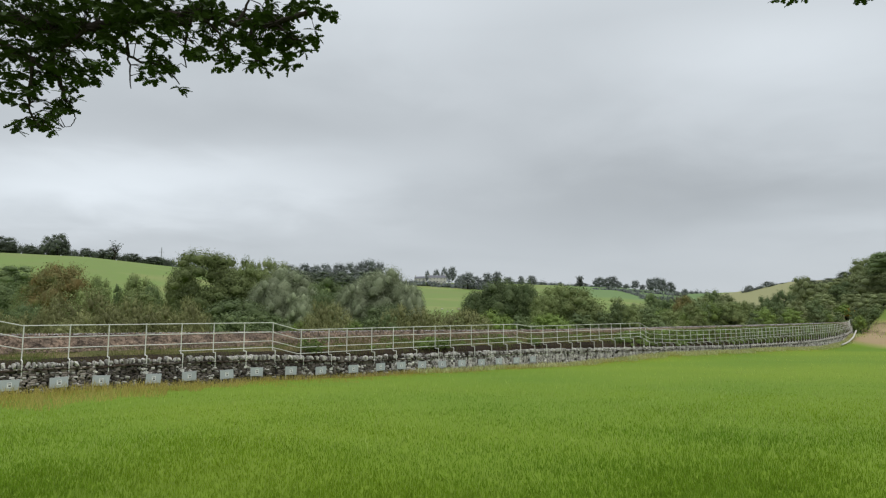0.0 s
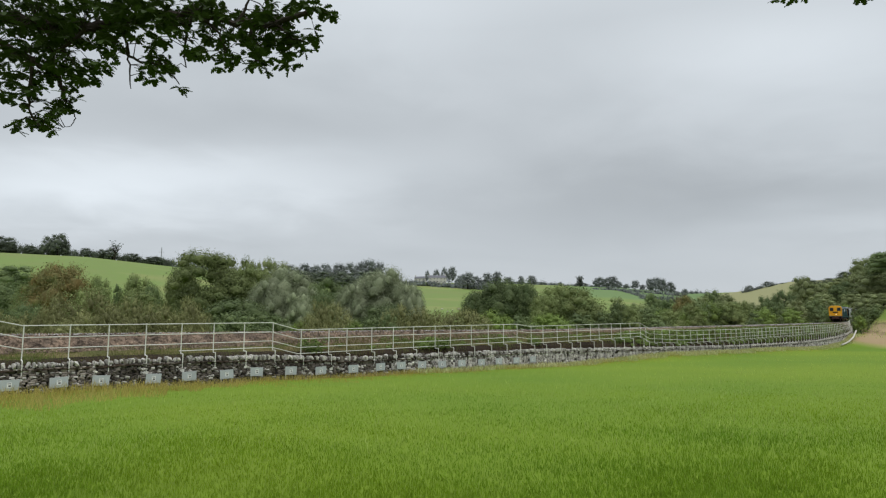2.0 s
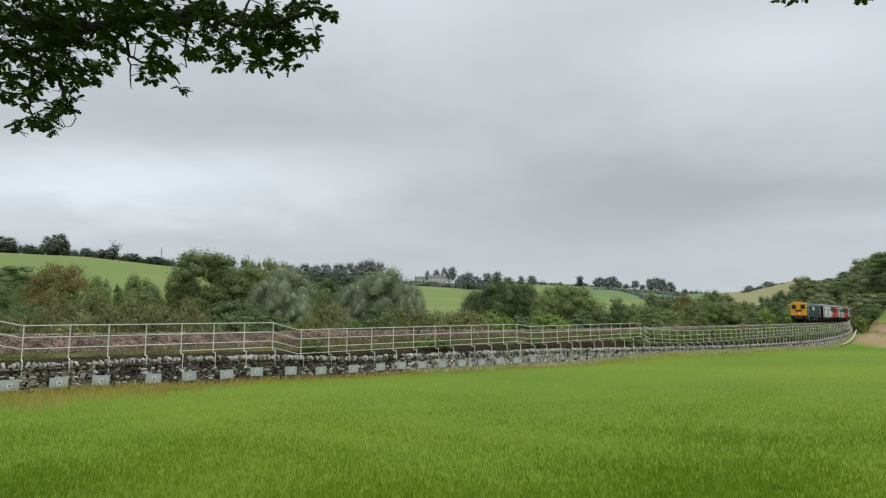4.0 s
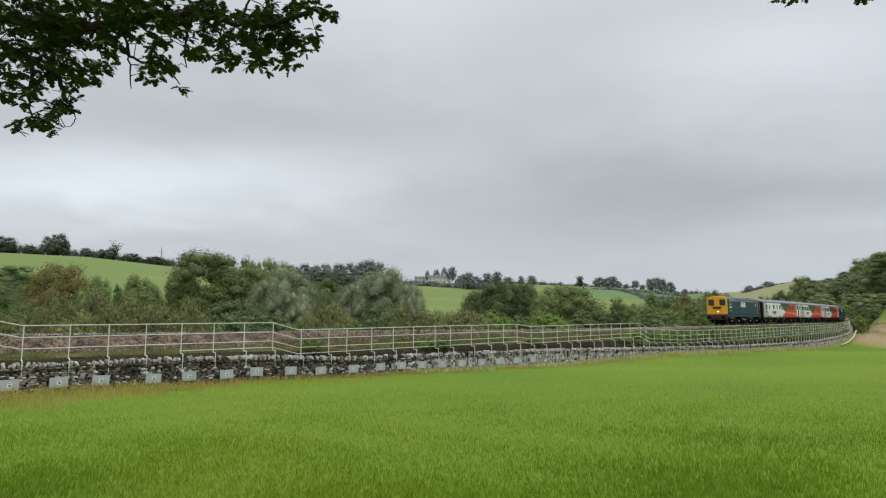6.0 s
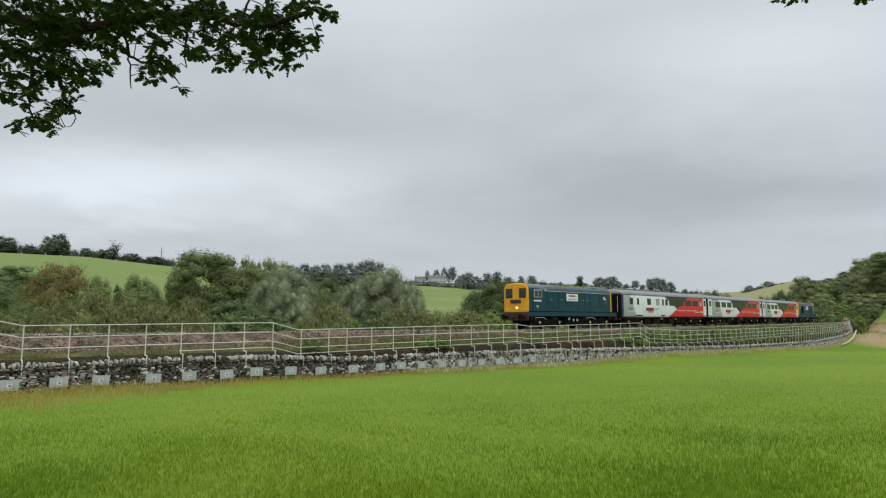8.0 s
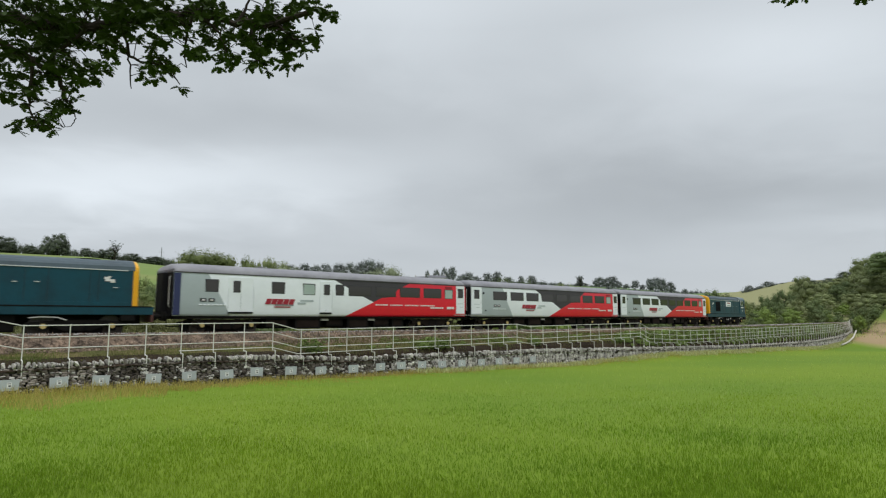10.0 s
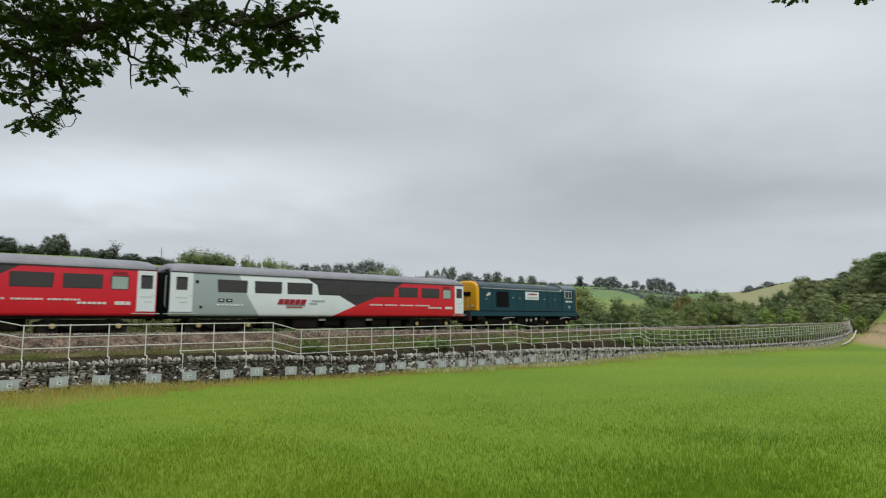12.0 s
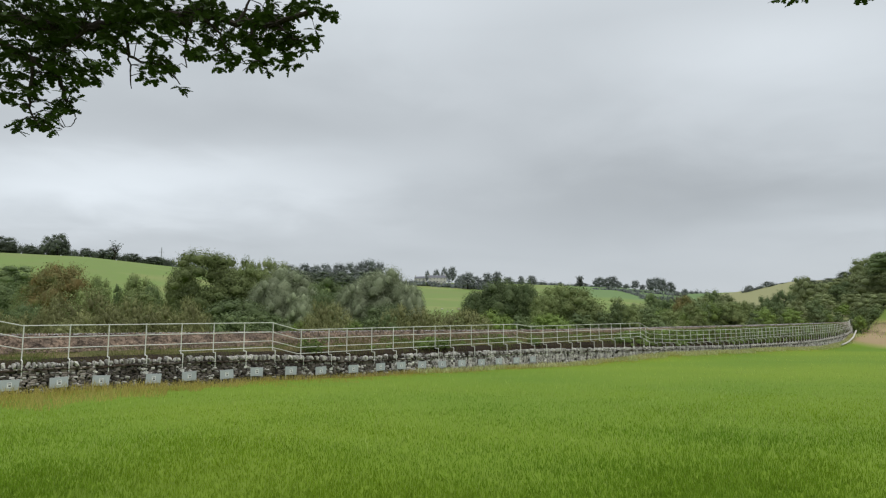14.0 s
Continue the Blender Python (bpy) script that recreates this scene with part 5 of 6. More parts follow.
def coach(first):
    """A coach with its livery; f runs from the leading end. first: the van with small windows next to the leading locomotive."""
    X = lambda f: COACH / 2 - f
    label = "white, grey and red coach with small van windows" if first else "grey, white and red passenger coach with tinted windows"
    t = tagged(new("railway_coach"), label, "railway coach", "train")
    if first:
        grey = [(-1, 3.4), (1.86, 3.4), (3.22, 1.0), (-1, 1.0)]
        white = [(1.86, 3.4), (3.22, 1.0), (10.0, 1.0), (12.2, 1.95), (11.4, 2.28), (10.42, 2.29), (10.40, 2.74), (9.3, 3.26), (9.25, 3.4)]
        red = [(10.0, 1.0), (12.2, 1.95), (12.8, 2.22), (13.6, 2.30), (14.1, 2.78), (15.1, 3.23), (15.2, 3.24), (21, 3.24), (21, 1.0)]
        grey2 = None
    else:
        grey = [(-1, 3.4), (3.68, 3.4), (4.30, 2.02), (4.98, 1.0), (-1, 1.0)]
        white = [(3.68, 3.4), (4.30, 2.02), (4.98, 1.0), (9.25, 1.0), (11.06, 1.72), (9.88, 2.29), (8.52, 2.30), (8.40, 2.86), (7.7, 3.26), (7.65, 3.4)]
        red = [(9.25, 1.0), (11.06, 1.72), (12.56, 2.26), (13.9, 2.34), (14.0, 2.80), (14.7, 3.22), (14.8, 3.24), (21, 3.24), (21, 1.0)]
    # body shell, cut along the livery's edges
    h = COACH / 2 - .28
    half = [(1.30, 1.075), (1.325, 1.08), (1.345, 1.2), (1.372, 1.4), (1.388, 1.65), (1.395, 1.95), (1.395, 2.3), (1.39, 2.65), (1.375, 2.95), (1.35, 3.2), (1.34, 3.25), (1.32, 3.26)]
    pr = [(-y, z) for y, z in half] + half[::-1]
    bm = loft(bmesh.new(), [(-h, pr), (h, pr)], False)
    for poly in (grey, white, red):
        for (f0, z0), (f1, z1) in zip(poly, poly[1:] + poly[:1]):
            if min(f0, f1) < -.5 or max(f0, f1) > 20.5 and abs(z0 - z1) > .01 or (z0 == z1 and z0 in (1.0, 3.4)):
                continue
            nrm = Vector((z1 - z0, 0, (f1 - f0))).normalized()
            bmesh.ops.bisect_plane(bm, geom=bm.verts[:] + bm.edges[:] + bm.faces[:], plane_co=(X(f0), 0, z0), plane_no=nrm, dist=1e-5)
    for fc in bm.faces:
        c = fc.calc_center_median()
        f = COACH / 2 - c.x
        fc.material_index = 1 if inside(f, c.z, grey) else 2 if inside(f, c.z, white) else 3 if inside(f, c.z, red) else 0
    body = part("body", bm, [M_DGREY, M_LGREY, M_WHITE, M_RED], t, shade=True)
    # roof with domed ends
    rp = lambda k, top: arch(1.36 * k, 3.22, 3.27, top, 14, 0, 2.15)
    part("roof", loft(bmesh.new(), [(-h - .02, rp(.97, 3.60)), (-h + .25, rp(1, 3.72)), (-h + .8, rp(1, 3.77)), (h - .8, rp(1, 3.77)), (h - .25, rp(1, 3.72)), (h + .02, rp(.97, 3.60))]), M_ROOFGREY, t, "grey domed coach roof", True)
    for f in (2.5, 5.2, 8, 10.8, 13.5, 16.2, 18.6):
        part("roof_vent", disc_up(bmesh.new(), (X(f), .35 if int(f) % 2 else -.35, 3.765), .16, .10, 14), M_ROOFGREY, t)
    for sd in (-1, 1):
        part("gutter", box(bmesh.new(), -h, h, sd * 1.365 - .025, sd * 1.365 + .025, 3.235, 3.275, .008), M_DGREY, t)
        part("solebar", box(bmesh.new(), -h + .1, h - .1, sd * 1.22 - .05, sd * 1.22 + .05, .94, 1.10, .01), M_UNDER, t)
        yb = 1.385
        wins = [(1.86, 2.46), (3.26, 3.66), (5.46, 6.16), (8.66, 9.06), (9.5, 10.0), (10.4, 12.0), (12.4, 13.9), (14.3, 15.9), (16.3, 17.8)] if first else [(2.67, 4.17), (4.67, 6.15), (6.57, 8.05), (8.55, 10.06), (10.5, 12.0), (12.42, 13.94), (14.38, 15.86), (16.3, 17.77)]
        for a, b in wins:
            pane(t, X(b), X(a), 2.33, 2.90, sd, yb)
        for a, b in ([(7.36, 8.06)] if first else []) + [(18.18, 18.86)]:
            pane(t, X(b), X(a), 2.31, 2.88, sd, yb, M_FROST, label="frosted lavatory window")
        for a, b, col in (((19.22, 20.02, M_WHITE),) if first else ((.29, 1.38, M_WHITE), (19.26, 20.08, M_WHITE))):
            d = part("door", box(bmesh.new(), X(b), X(a), min(sd * 1.34, sd * 1.412), max(sd * 1.34, sd * 1.412), 1.28, 3.20, .012), col, t, "white slam door with a dark window")
            m, w = (a + b) / 2, min(.27, (b - a) * .32)
            q = part("door_window", box(bmesh.new(), X(m) - w, X(m) + w, sd * 1.412 - .01, sd * 1.412 + .006, 2.36, 2.98, .02), M_GLASS, d)
            part("ventilator", box(bmesh.new(), X(m) - w, X(m) + w, sd * 1.416 - .01, sd * 1.416 + .008, 2.93, 3.0, .005), M_BLACK, q)
            part("notice", box(bmesh.new(), X(m) - w, X(m) + w * .3, sd * 1.412 - .006, sd * 1.412 + .004, 1.72, 1.75), M_LGREY, d)
            part("notice", box(bmesh.new(), X(m) - w, X(m) + w, sd * 1.412 - .006, sd * 1.412 + .004, 1.95, 1.98), M_LGREY, d)
            part("handle", box(bmesh.new(), X(b) + .06, X(b) + .14, sd * 1.42 - .015, sd * 1.42 + .015, 2.06, 2.10), M_ALU, d)
            part("footstep", box(bmesh.new(), X(b) - .2, X(a) + .2, min(sd * 1.2, sd * 1.46), max(sd * 1.2, sd * 1.46), 1.16, 1.20, .01), M_PIPE, t)
        if first:
            for a, b in ((3.02, 4.36), (8.42, 9.2)):
                d = part("van_door", box(bmesh.new(), X(b), X(a), min(sd * 1.36, sd * 1.404), max(sd * 1.36, sd * 1.404), 1.30, 3.10, .01), M_WHITE, t, "white van door")
                part("threshold", box(bmesh.new(), X(b), X(a), sd * 1.41 - .02, sd * 1.41 + .02, 1.20, 1.29, .008), M_BLACK, d, "black door threshold")
                part("seam", box(bmesh.new(), X((a + b) / 2) - .01, X((a + b) / 2) + .01, sd * 1.404 - .004, sd * 1.404 + .004, 1.35, 2.25 if a < 4 else 1.5), M_LGREY, d)
                for e in (a - .02, b + .02):
                    part("handrail", tube(bmesh.new(), [(X(e), sd * 1.40, 1.5), (X(e), sd * 1.45, 1.55), (X(e), sd * 1.45, 2.6), (X(e), sd * 1.40, 2.65)], .015, 5), M_WHITE, d)
            # the pane of a door sits in front of it again
            for a, b in ((3.26, 3.66), (8.66, 9.06)):
                part("door_window", box(bmesh.new(), X(b), X(a), sd * 1.404 - .01, sd * 1.404 + .008, 2.30, 2.92, .02), M_GLASS, t)
            part("end_panel", box(bmesh.new(), X(.62), X(.29), min(sd * 1.34, sd * 1.40), max(sd * 1.34, sd * 1.40), 1.12, 3.2, .01), M_NAVY, t, "navy blue end panel")
        # markings; the leading end lies to the other hand on the far side
        k = 5.0 if first else 5.9
        lx = lambda f: X(f)
        s1 = sd
        bars(t, "logo", lx(k + 1.72), lx(k), 1.72, 2.02, 5, s1, 1.405, M_LOGO_RED, "dark red slanted logo shape", .12 * -1, .06, 4)
        bars(t, "logo_shadow", lx(k + 1.74), lx(k + .02), 1.65, 1.73, 1, s1, 1.404, M_LOGO_GREY, "dark logo underline")
        bars(t, "logo_trail", lx(k + 3.0), lx(k + 1.74), 1.90, 2.0, 1, s1, 1.404, M_LGREY, "grey logo speed trail")
        bars(t, "logo_trail", lx(k + 2.5), lx(k + 1.76), 1.75, 1.85, 1, s1, 1.404, M_LGREY, "grey logo speed trail")
        bars(t, "logo_underline", lx(k + 1.55), lx(k + .1), 1.55, 1.61, 1, s1, 1.405, M_LOGO_RED, "thin dark red underline", -.03)
        q = 1.58 if first else 2.67
        for f in (q, q + .42):
            bx = part("label_plate", box(bmesh.new(), X(f + .32), X(f), s1 * 1.402 - .008, s1 * 1.402 + .008, 1.80, 1.97, .006), M_BLACK, t, "small black label with white print")
            part("print", box(bmesh.new(), X(f + .24), X(f + .08), s1 * 1.411 - .002, s1 * 1.411 + .003, 1.85, 1.92), M_TEXT, bx)
        bars(t, "lettering", X(q + 1.35), X(q - .1), 1.62, 1.68, 7, s1, 1.402, M_WHITE, "white lettering bars")
        tx = 12.3 if first else 12.05
        for k, (w0, w1, n) in enumerate(((0, 1.0, 7), (1.15, 2.15, 8), (2.35, 3.5, 9), (3.65, 4.9, 9))):
            bars(t, "lettering", X(tx + w1), X(tx + w0), 1.75, 1.83, n, s1, 1.405, M_TEXT, "white lettering bars along the red side", 0, .22, 6 + k)
        bars(t, "lettering", X(18.0), X(16.8), 1.60, 1.70, 6, s1, 1.405, M_TEXT, "white lettering bars", 0, .15, 7)
        bars(t, "number_marking", X(19.0), X(18.3), 1.58, 1.74, 3, s1, 1.405, M_TEXT, "white number bars", 0, .1, 8)
        if not first:
            part("socket", box(bmesh.new(), X(1.66), X(1.5), s1 * 1.402 - .01, s1 * 1.402 + .01, 2.72, 2.86, .01), M_BLACK, t)
            part("socket", box(bmesh.new(), X(1.86), X(1.74), s1 * 1.402 - .01, s1 * 1.402 + .01, 1.48, 1.58, .01), M_BLACK, t)
        part("vent_panel", box(bmesh.new(), X(18.82), X(18.22), s1 * 1.38 - .012, s1 * 1.38 + .012, 2.98, 3.12, .006), paint_dark_red(), t)
    # ends and underframe
    for e in (-1, 1):
        part("end_wall", box(bmesh.new(), min(e * (h - .02), e * (h + .02)), max(e * (h - .02), e * (h + .02)), -1.30, 1.30, 1.10, 3.40, .01), M_BLACK, t)
        part("gangway", box(bmesh.new(), min(e * (h - .02), e * (h + .26)), max(e * (h - .02), e * (h + .26)), -.5, .5, 1.25, 3.25, .06), M_BLACK, t, "black rubber gangway")
        for y in (-.98, .98):
            part("end_handrail", tube(bmesh.new(), [(e * (h + .02), y, 1.5), (e * (h + .08), y, 1.6), (e * (h + .08), y, 3.0), (e * (h + .02), y, 3.05)], .025, 5), M_PIPE, t)
        buffers(t, e * (h - .3), e)
    part("underframe", box(bmesh.new(), -h + .1, h - .1, -1.1, 1.1, .92, 1.1, .02), M_UNDER, t)
    part("truss", box(bmesh.new(), X(15.1), X(5.2), -.75, .75, .40, .95, .03), M_UNDER, t)
    for f in (.75, 5.25, 15.15, 19.65):
        part("brake_pipe", tube(bmesh.new(), [(X(f), -1.0, .95), (X(f), -1.0, .55), (X(f), 1.0, .55), (X(f), 1.0, .95)], .03, 5), M_UNDER, t)
    for f, w, z, y in ((5.9, 1.3, .45, 1.15), (7.8, 1.6, .38, 1.18), (9.6, 1.1, .50, 1.12), (11.2, 1.5, .36, 1.18), (13.0, 1.2, .48, 1.12), (14.3, .9, .42, 1.1)):
        b = part("equipment_box", box(bmesh.new(), X(f) - w / 2, X(f) + w / 2, -y, y, z, .95, .04), M_UNDER, t)
        part("cover", box(bmesh.new(), X(f) - w / 2 + .12, X(f) + w / 2 - .12, -y - .012, y + .012, z + .1, .85, .01), M_RUSTY, b)
    for f in (8.9, 12.2):
        part("data_plate", box(bmesh.new(), X(f) - .22, X(f) + .22, -1.2, 1.2, .82, .98, .01), M_PIPE, t, "pale data plate under the coach")
    wh = bogie(t, X(3.1), 2.6, .457, 3.6, False) + bogie(t, X(17.3), 2.6, .457, 3.6, False)
    return t, wh


def paint_dark_red():
    return bpy.data.materials.get("shaded_red") or paint("shaded_red", (0.30, 0.012, 0.02), .4, .06)


V, S0 = 20.486, 154.72
LOCO, COACH = 14.26, 20.4
TRAIN, SPIN = [], []


def make_train():
    def add(ob, wheels, start, length, base, turned, r):
        TRAIN.append((ob, start, length, base, turned))
        SPIN.extend((w, r, -1 if turned else 1) for w in wheels)

    def copy(ob):
        c = copy_thing(ob, Matrix.Identity(4))
        return c, [w for w in c.children if w.name.split(".")[0] == "wheelset"]

    l1, w1 = locomotive()
    l2, w2 = copy(l1)
    c1, v1 = coach(True)
    c2, v2 = coach(False)
    c3, v3 = copy(c2)
    add(l1, w1, 0, LOCO, 7.3, True, .546)
    add(c1, v1, LOCO, COACH, 14.2, False, .457)
    add(c2, v2, LOCO + COACH, COACH, 14.2, False, .457)
    add(c3, v3, LOCO + 2 * COACH, COACH, 14.2, False, .457)
    add(l2, w2, LOCO + 3 * COACH, LOCO, 7.3, False, .546)
    l1["label"] = "blue diesel locomotive with a yellow cab front leading the train"
    l2["label"] = "blue diesel locomotive with a yellow nose at the train's rear"


make_train()
# ---- small things on the hills ----
M_RENDER = material("pale_render", (0.55, 0.53, 0.49), rough=0.9, var=0.12, scale=1.0)
M_SLATE = material("slate_roof", (0.17, 0.17, 0.19), rough=0.7, var=0.2, scale=1.5)
M_DARKWIN = material("dark_panes", (0.03, 0.03, 0.035), rough=0.2, var=0.1)
M_PYLON = material("pylon_steel", (0.33, 0.35, 0.37), rough=0.6, metal=0.3, var=0.1)
M_KERB = material("pale_kerb", (0.58, 0.55, 0.48), rough=0.9, var=0.2, scale=3.0)
M_FLEECE = material("sheep_fleece", (0.62, 0.58, 0.50), rough=0.95, var=0.2, scale=4.0)


def ground_point(px, depth):
    x = (px - 784) / F_LEN * depth
    return Vector((x, depth, float(terrain(x, depth))))


def farmhouse(px, depth, top, length, depth_m, wings, turn, label):
    p = ground_point(px, depth)
    h = EYE.z + (563.2 - top) / F_LEN * depth - p.z
    t = tagged(new("farmhouse"), label, "house", "hill farm")
    t.matrix_basis = Matrix.Translation(p) @ Matrix.Rotation(turn, 4, "Z")
    l, w, e = length / 2, depth_m / 2, h * .66
    part("wall", box(bmesh.new(), -l, l, -w, w, -3, e), M_RENDER, t)
    bm = bmesh.new()
    v = [bm.verts.new(q) for q in ((-l - .3, -w - .4, e - .1), (l + .3, -w - .4, e - .1), (l + .3, w + .4, e - .1), (-l - .3, w + .4, e - .1), (-l, 0, h), (l, 0, h))]
    for f in ((0, 1, 5, 4), (2, 3, 4, 5), (0, 4, 3), (1, 2, 5), (3, 2, 1, 0)):
        bm.faces.new([v[i] for i in f])
    rf = part("roof", bm, M_SLATE, t, "grey slate pitched roof")
    for x in (-l + .8, l - .8):
        part("chimney", box(bmesh.new(), x - .6, x + .6, -.5, .5, h - 1.5, h + 1.6), M_RENDER, rf)
    n = max(3, int(length / 4))
    for k in range(n):
        for z in (1.0, e - 2.0):
            x = -l + (k + .5) * length / n
            wn = part("window", box(bmesh.new(), x - .6, x + .6, -w - .06, -w + .1, z, z + 1.4), M_ALU, t)
            part("pane", box(bmesh.new(), x - .48, x + .48, -w - .09, -w, z + .12, z + 1.28), M_DARKWIN, wn)


def pylon():
    p = ground_point(283, 900)
    top = EYE.z + (563.2 - 438) / F_LEN * 900 - p.z
    t = tagged(new("pylon"), "distant steel lattice electricity pylon on the ridge", "pylon")
    t.matrix_basis = Matrix.Translation(p)
    b = 4.2
    for sx in (-1, 1):
        for sy in (-1, 1):
            part("leg", tube(bmesh.new(), [(sx * b, sy * b, -2), (sx * .8, sy * .8, top * .65), (sx * .15, sy * .15, top)], .22, 4), M_PYLON, t)
    for k in range(6):
        z0, z1 = top * k / 7, top * (k + 1) / 7
        w0, w1 = b - (b - .6) * min(1, z0 / top / .75), b - (b - .6) * min(1, z1 / top / .75)
        part("brace", tube(bmesh.new(), [(-w0, -w0, z0), (w1, -w1, z1)], .13, 4), M_PYLON, t)
        part("brace", tube(bmesh.new(), [(w0, -w0, z0), (-w1, -w1, z1)], .13, 4), M_PYLON, t)
    for z, w in ((.62, 4.6), (.76, 5.4), (.9, 4.0)):
        part("cross_arm", tube(bmesh.new(), [(-w, 0, z * top), (0, 0, z * top + .9), (w, 0, z * top)], .2, 4), M_PYLON, t)


def bare_tree(px, depth, top):
    rng = random.Random(px)
    p = ground_point(px, depth)
    h = EYE.z + (563.2 - top) / F_LEN * depth - p.z
    t = tagged(new("bare_tree"), "gaunt leafless tree standing above the hedgerow", "tree", "hillside trees")
    bm = bmesh.new()
    tips = []
    tube(bm, [(0, 0, -.5), (.1, 0, h * .25), (.2, .1, h * .5)], .4, 6, False, [.55, .4, .32])
    for k in range(8):
        a = k * .8
        limb(bm, rng, Vector((.15, .05, h * rng.uniform(.3, .5))), Vector((math.cos(a) * .8, math.sin(a) * .8, 1)).normalized(), h * .34, .26, 0, tips)
    part("trunk", bm, M_BARK, t)
    V, F = leaf_cloud(rng, [(q, (.7, .7, .5)) for q in tips[::4]], .3, 1.0)
    mesh_object("twigs", V, F, F_FAR, t)
    t.matrix_basis = Matrix.Translation(p)


def sheep(px, depth, first=[None]):
    m = Matrix.Translation(ground_point(px, depth)) @ Matrix.Rotation(px * .7, 4, "Z")
    if first[0] is None:
        t = tagged(new("sheep"), "small pale sheep grazing in a hill field", "sheep", "grazing sheep")
        bm = bmesh.new()
        bmesh.ops.create_icosphere(bm, subdivisions=2, radius=.5, matrix=Matrix.Translation((0, 0, .65)) @ Matrix.Diagonal((1.25, .62, .68, 1)))
        part("body", bm, M_FLEECE, t)
        bm = bmesh.new()
        bmesh.ops.create_icosphere(bm, subdivisions=2, radius=.16, matrix=Matrix.Translation((.72, 0, .62)) @ Matrix.Diagonal((1.4, .8, .9, 1)))
        part("head", bm, M_FLEECE, t)
        for x in (-.35, .35):
            for y in (-.16, .16):
                part("leg", tube(bmesh.new(), [(x, y, 0), (x, y, .45)], .05, 5), M_BARK, t)
        first[0] = t
        t.matrix_basis = m
    else:
        copy_thing(first[0], m)


farmhouse(774, 760, 488, 22, 8, 1, .1, "pale rendered farmhouse with a slate roof on the hill")
farmhouse(744, 800, 490, 15, 8, 1, -.2, "grey stone farm building with a slate roof on the hill")
pylon()
bare_tree(200, 440, 428)
bare_tree(1026, 880, 488)
for q in ((770, 330), (782, 345), (792, 325), (801, 338), (812, 350)):
    sheep(*q)


def kerb():
    """A pale edging at the foot of the bank, past the wall's end."""
    pts = [at(q, fence_d(q) + 1.9, z) for q, z in ((68.4, -3.36), (72.0, -3.22), (75.3, -3.02), (80.1, -2.46), (84.1, -1.34))]
    k = new("kerb", None)
    tagged(k, "pale earth edging strip at the foot of the bank", "kerb", kind="structure")
    part("edging", tube(bmesh.new(), pts, .13, 6), M_KERB, k)


kerb()


# ---- bramble and ivy trailing over the bank ----
def bramble():
    rng = random.Random(31)
    cl = []
    for _ in range(900):
        s = rng.uniform(-1, 84) if rng.random() < .9 else rng.choice([-21.5, -22.3, -20.8, -29.6, -12])
        d = rng.uniform(3.5, 5.0) if s > 0 else 4.5
        if d > fence_d(s) - .1:
            continue
        z = np.interp(d, [3.4, 3.9, 4.45, 5.0], [-.46, -.56, bank_edge(s), wall_top(s) - .05])
        r = rng.uniform(.22, .55)
        cl.append((tuple(at(s, d, float(z) + r * .35)), (r, r, r * .75)))
    # low green growth on the bank before it
    for _ in range(230):
        s = rng.uniform(-31, -1)
        d = rng.uniform(2.75, 4.3)
        if math.sin(s * .9) * math.sin(s * .41 + d) < rng.uniform(-.8, .4):
            continue
        z = np.interp(d, [2.6, 3.0, 3.4, 3.9, 4.45], [-.28 + .55 * heap(s), -.37 + .2 * heap(s), -.44, -.55, bank_edge(s)])
        r = rng.uniform(.10, .24)
        cl.append((tuple(at(s, d, float(z) + r * .2)), (r * 1.4, r * 1.4, r * .7)))
    V, F = leaf_cloud(rng, cl, .07, 34)
    tagged(mesh_object("bramble", V, F, F_BRAMBLE), "trailing green bramble and ivy over the railway bank", "bramble", kind="stuff")


bramble()


def bank_straw(u, n):
    s = u.uniform(84, 120, n)
    d = 4.6 + u.uniform(0, 1, n) * 9
    h = heading(s)
    x, y = np.interp(s, SS, TX) + d * np.cos(h), np.interp(s, SS, TY) - d * np.sin(h)
    keep = np.sin(x * 1.7) * np.sin(y * .8 + x * .3) > u.uniform(-1, .5, n)
    x, y = x[keep], y[keep]
    return x, y, terrain(x, y), np.full(len(x), 1.0)


blades("bank_straw", bank_straw, 1400, 0.34, 0.03, M_STALK, 9, .6, label="straw-coloured tufts on the bank past the wall")
# ---- the oak overhead: a trunk beside the viewpoint and boughs that reach over it ----
def sight(px, py, depth):
    """The place at that depth before the viewpoint on the way through a point of the view."""
    return EYE + view.to_3x3() @ Vector(((px - 784) / F_LEN, (441 - py) / F_LEN, -1)) * depth


def oak_leaf(V, F, base, way, up, size, rng):
    """A lobed leaf, folded a little along its rib."""
    way = way.normalized()
    side = way.cross(up)
    if side.length < .05:
        side = way.cross(Vector((.3, .8, .5)))
    side.normalize()
    nrm = side.cross(way)
    half = ((0, .0), (.10, .04), (.20, .19), (.29, .09), (.40, .30), (.51, .12), (.62, .34), (.74, .14), (.85, .24), (.94, .12), (1.0, 0))
    k = len(V)
    bend, fold = rng.uniform(-.25, .1), rng.uniform(.1, .4)
    rib = [base + way * size * l + nrm * size * bend * l * l for l, _ in half]
    V.extend(rib)
    for sg in (1, -1):
        V.extend(rib[i] + side * (sg * size * w) + nrm * (size * w * fold) for i, (_, w) in enumerate(half))
    n = len(half)
    for i in range(n - 1):
        F.append((k + i, k + i + 1, k + n + i + 1, k + n + i))
        F.append((k + i, k + 2 * n + i, k + 2 * n + i + 1, k + i + 1))


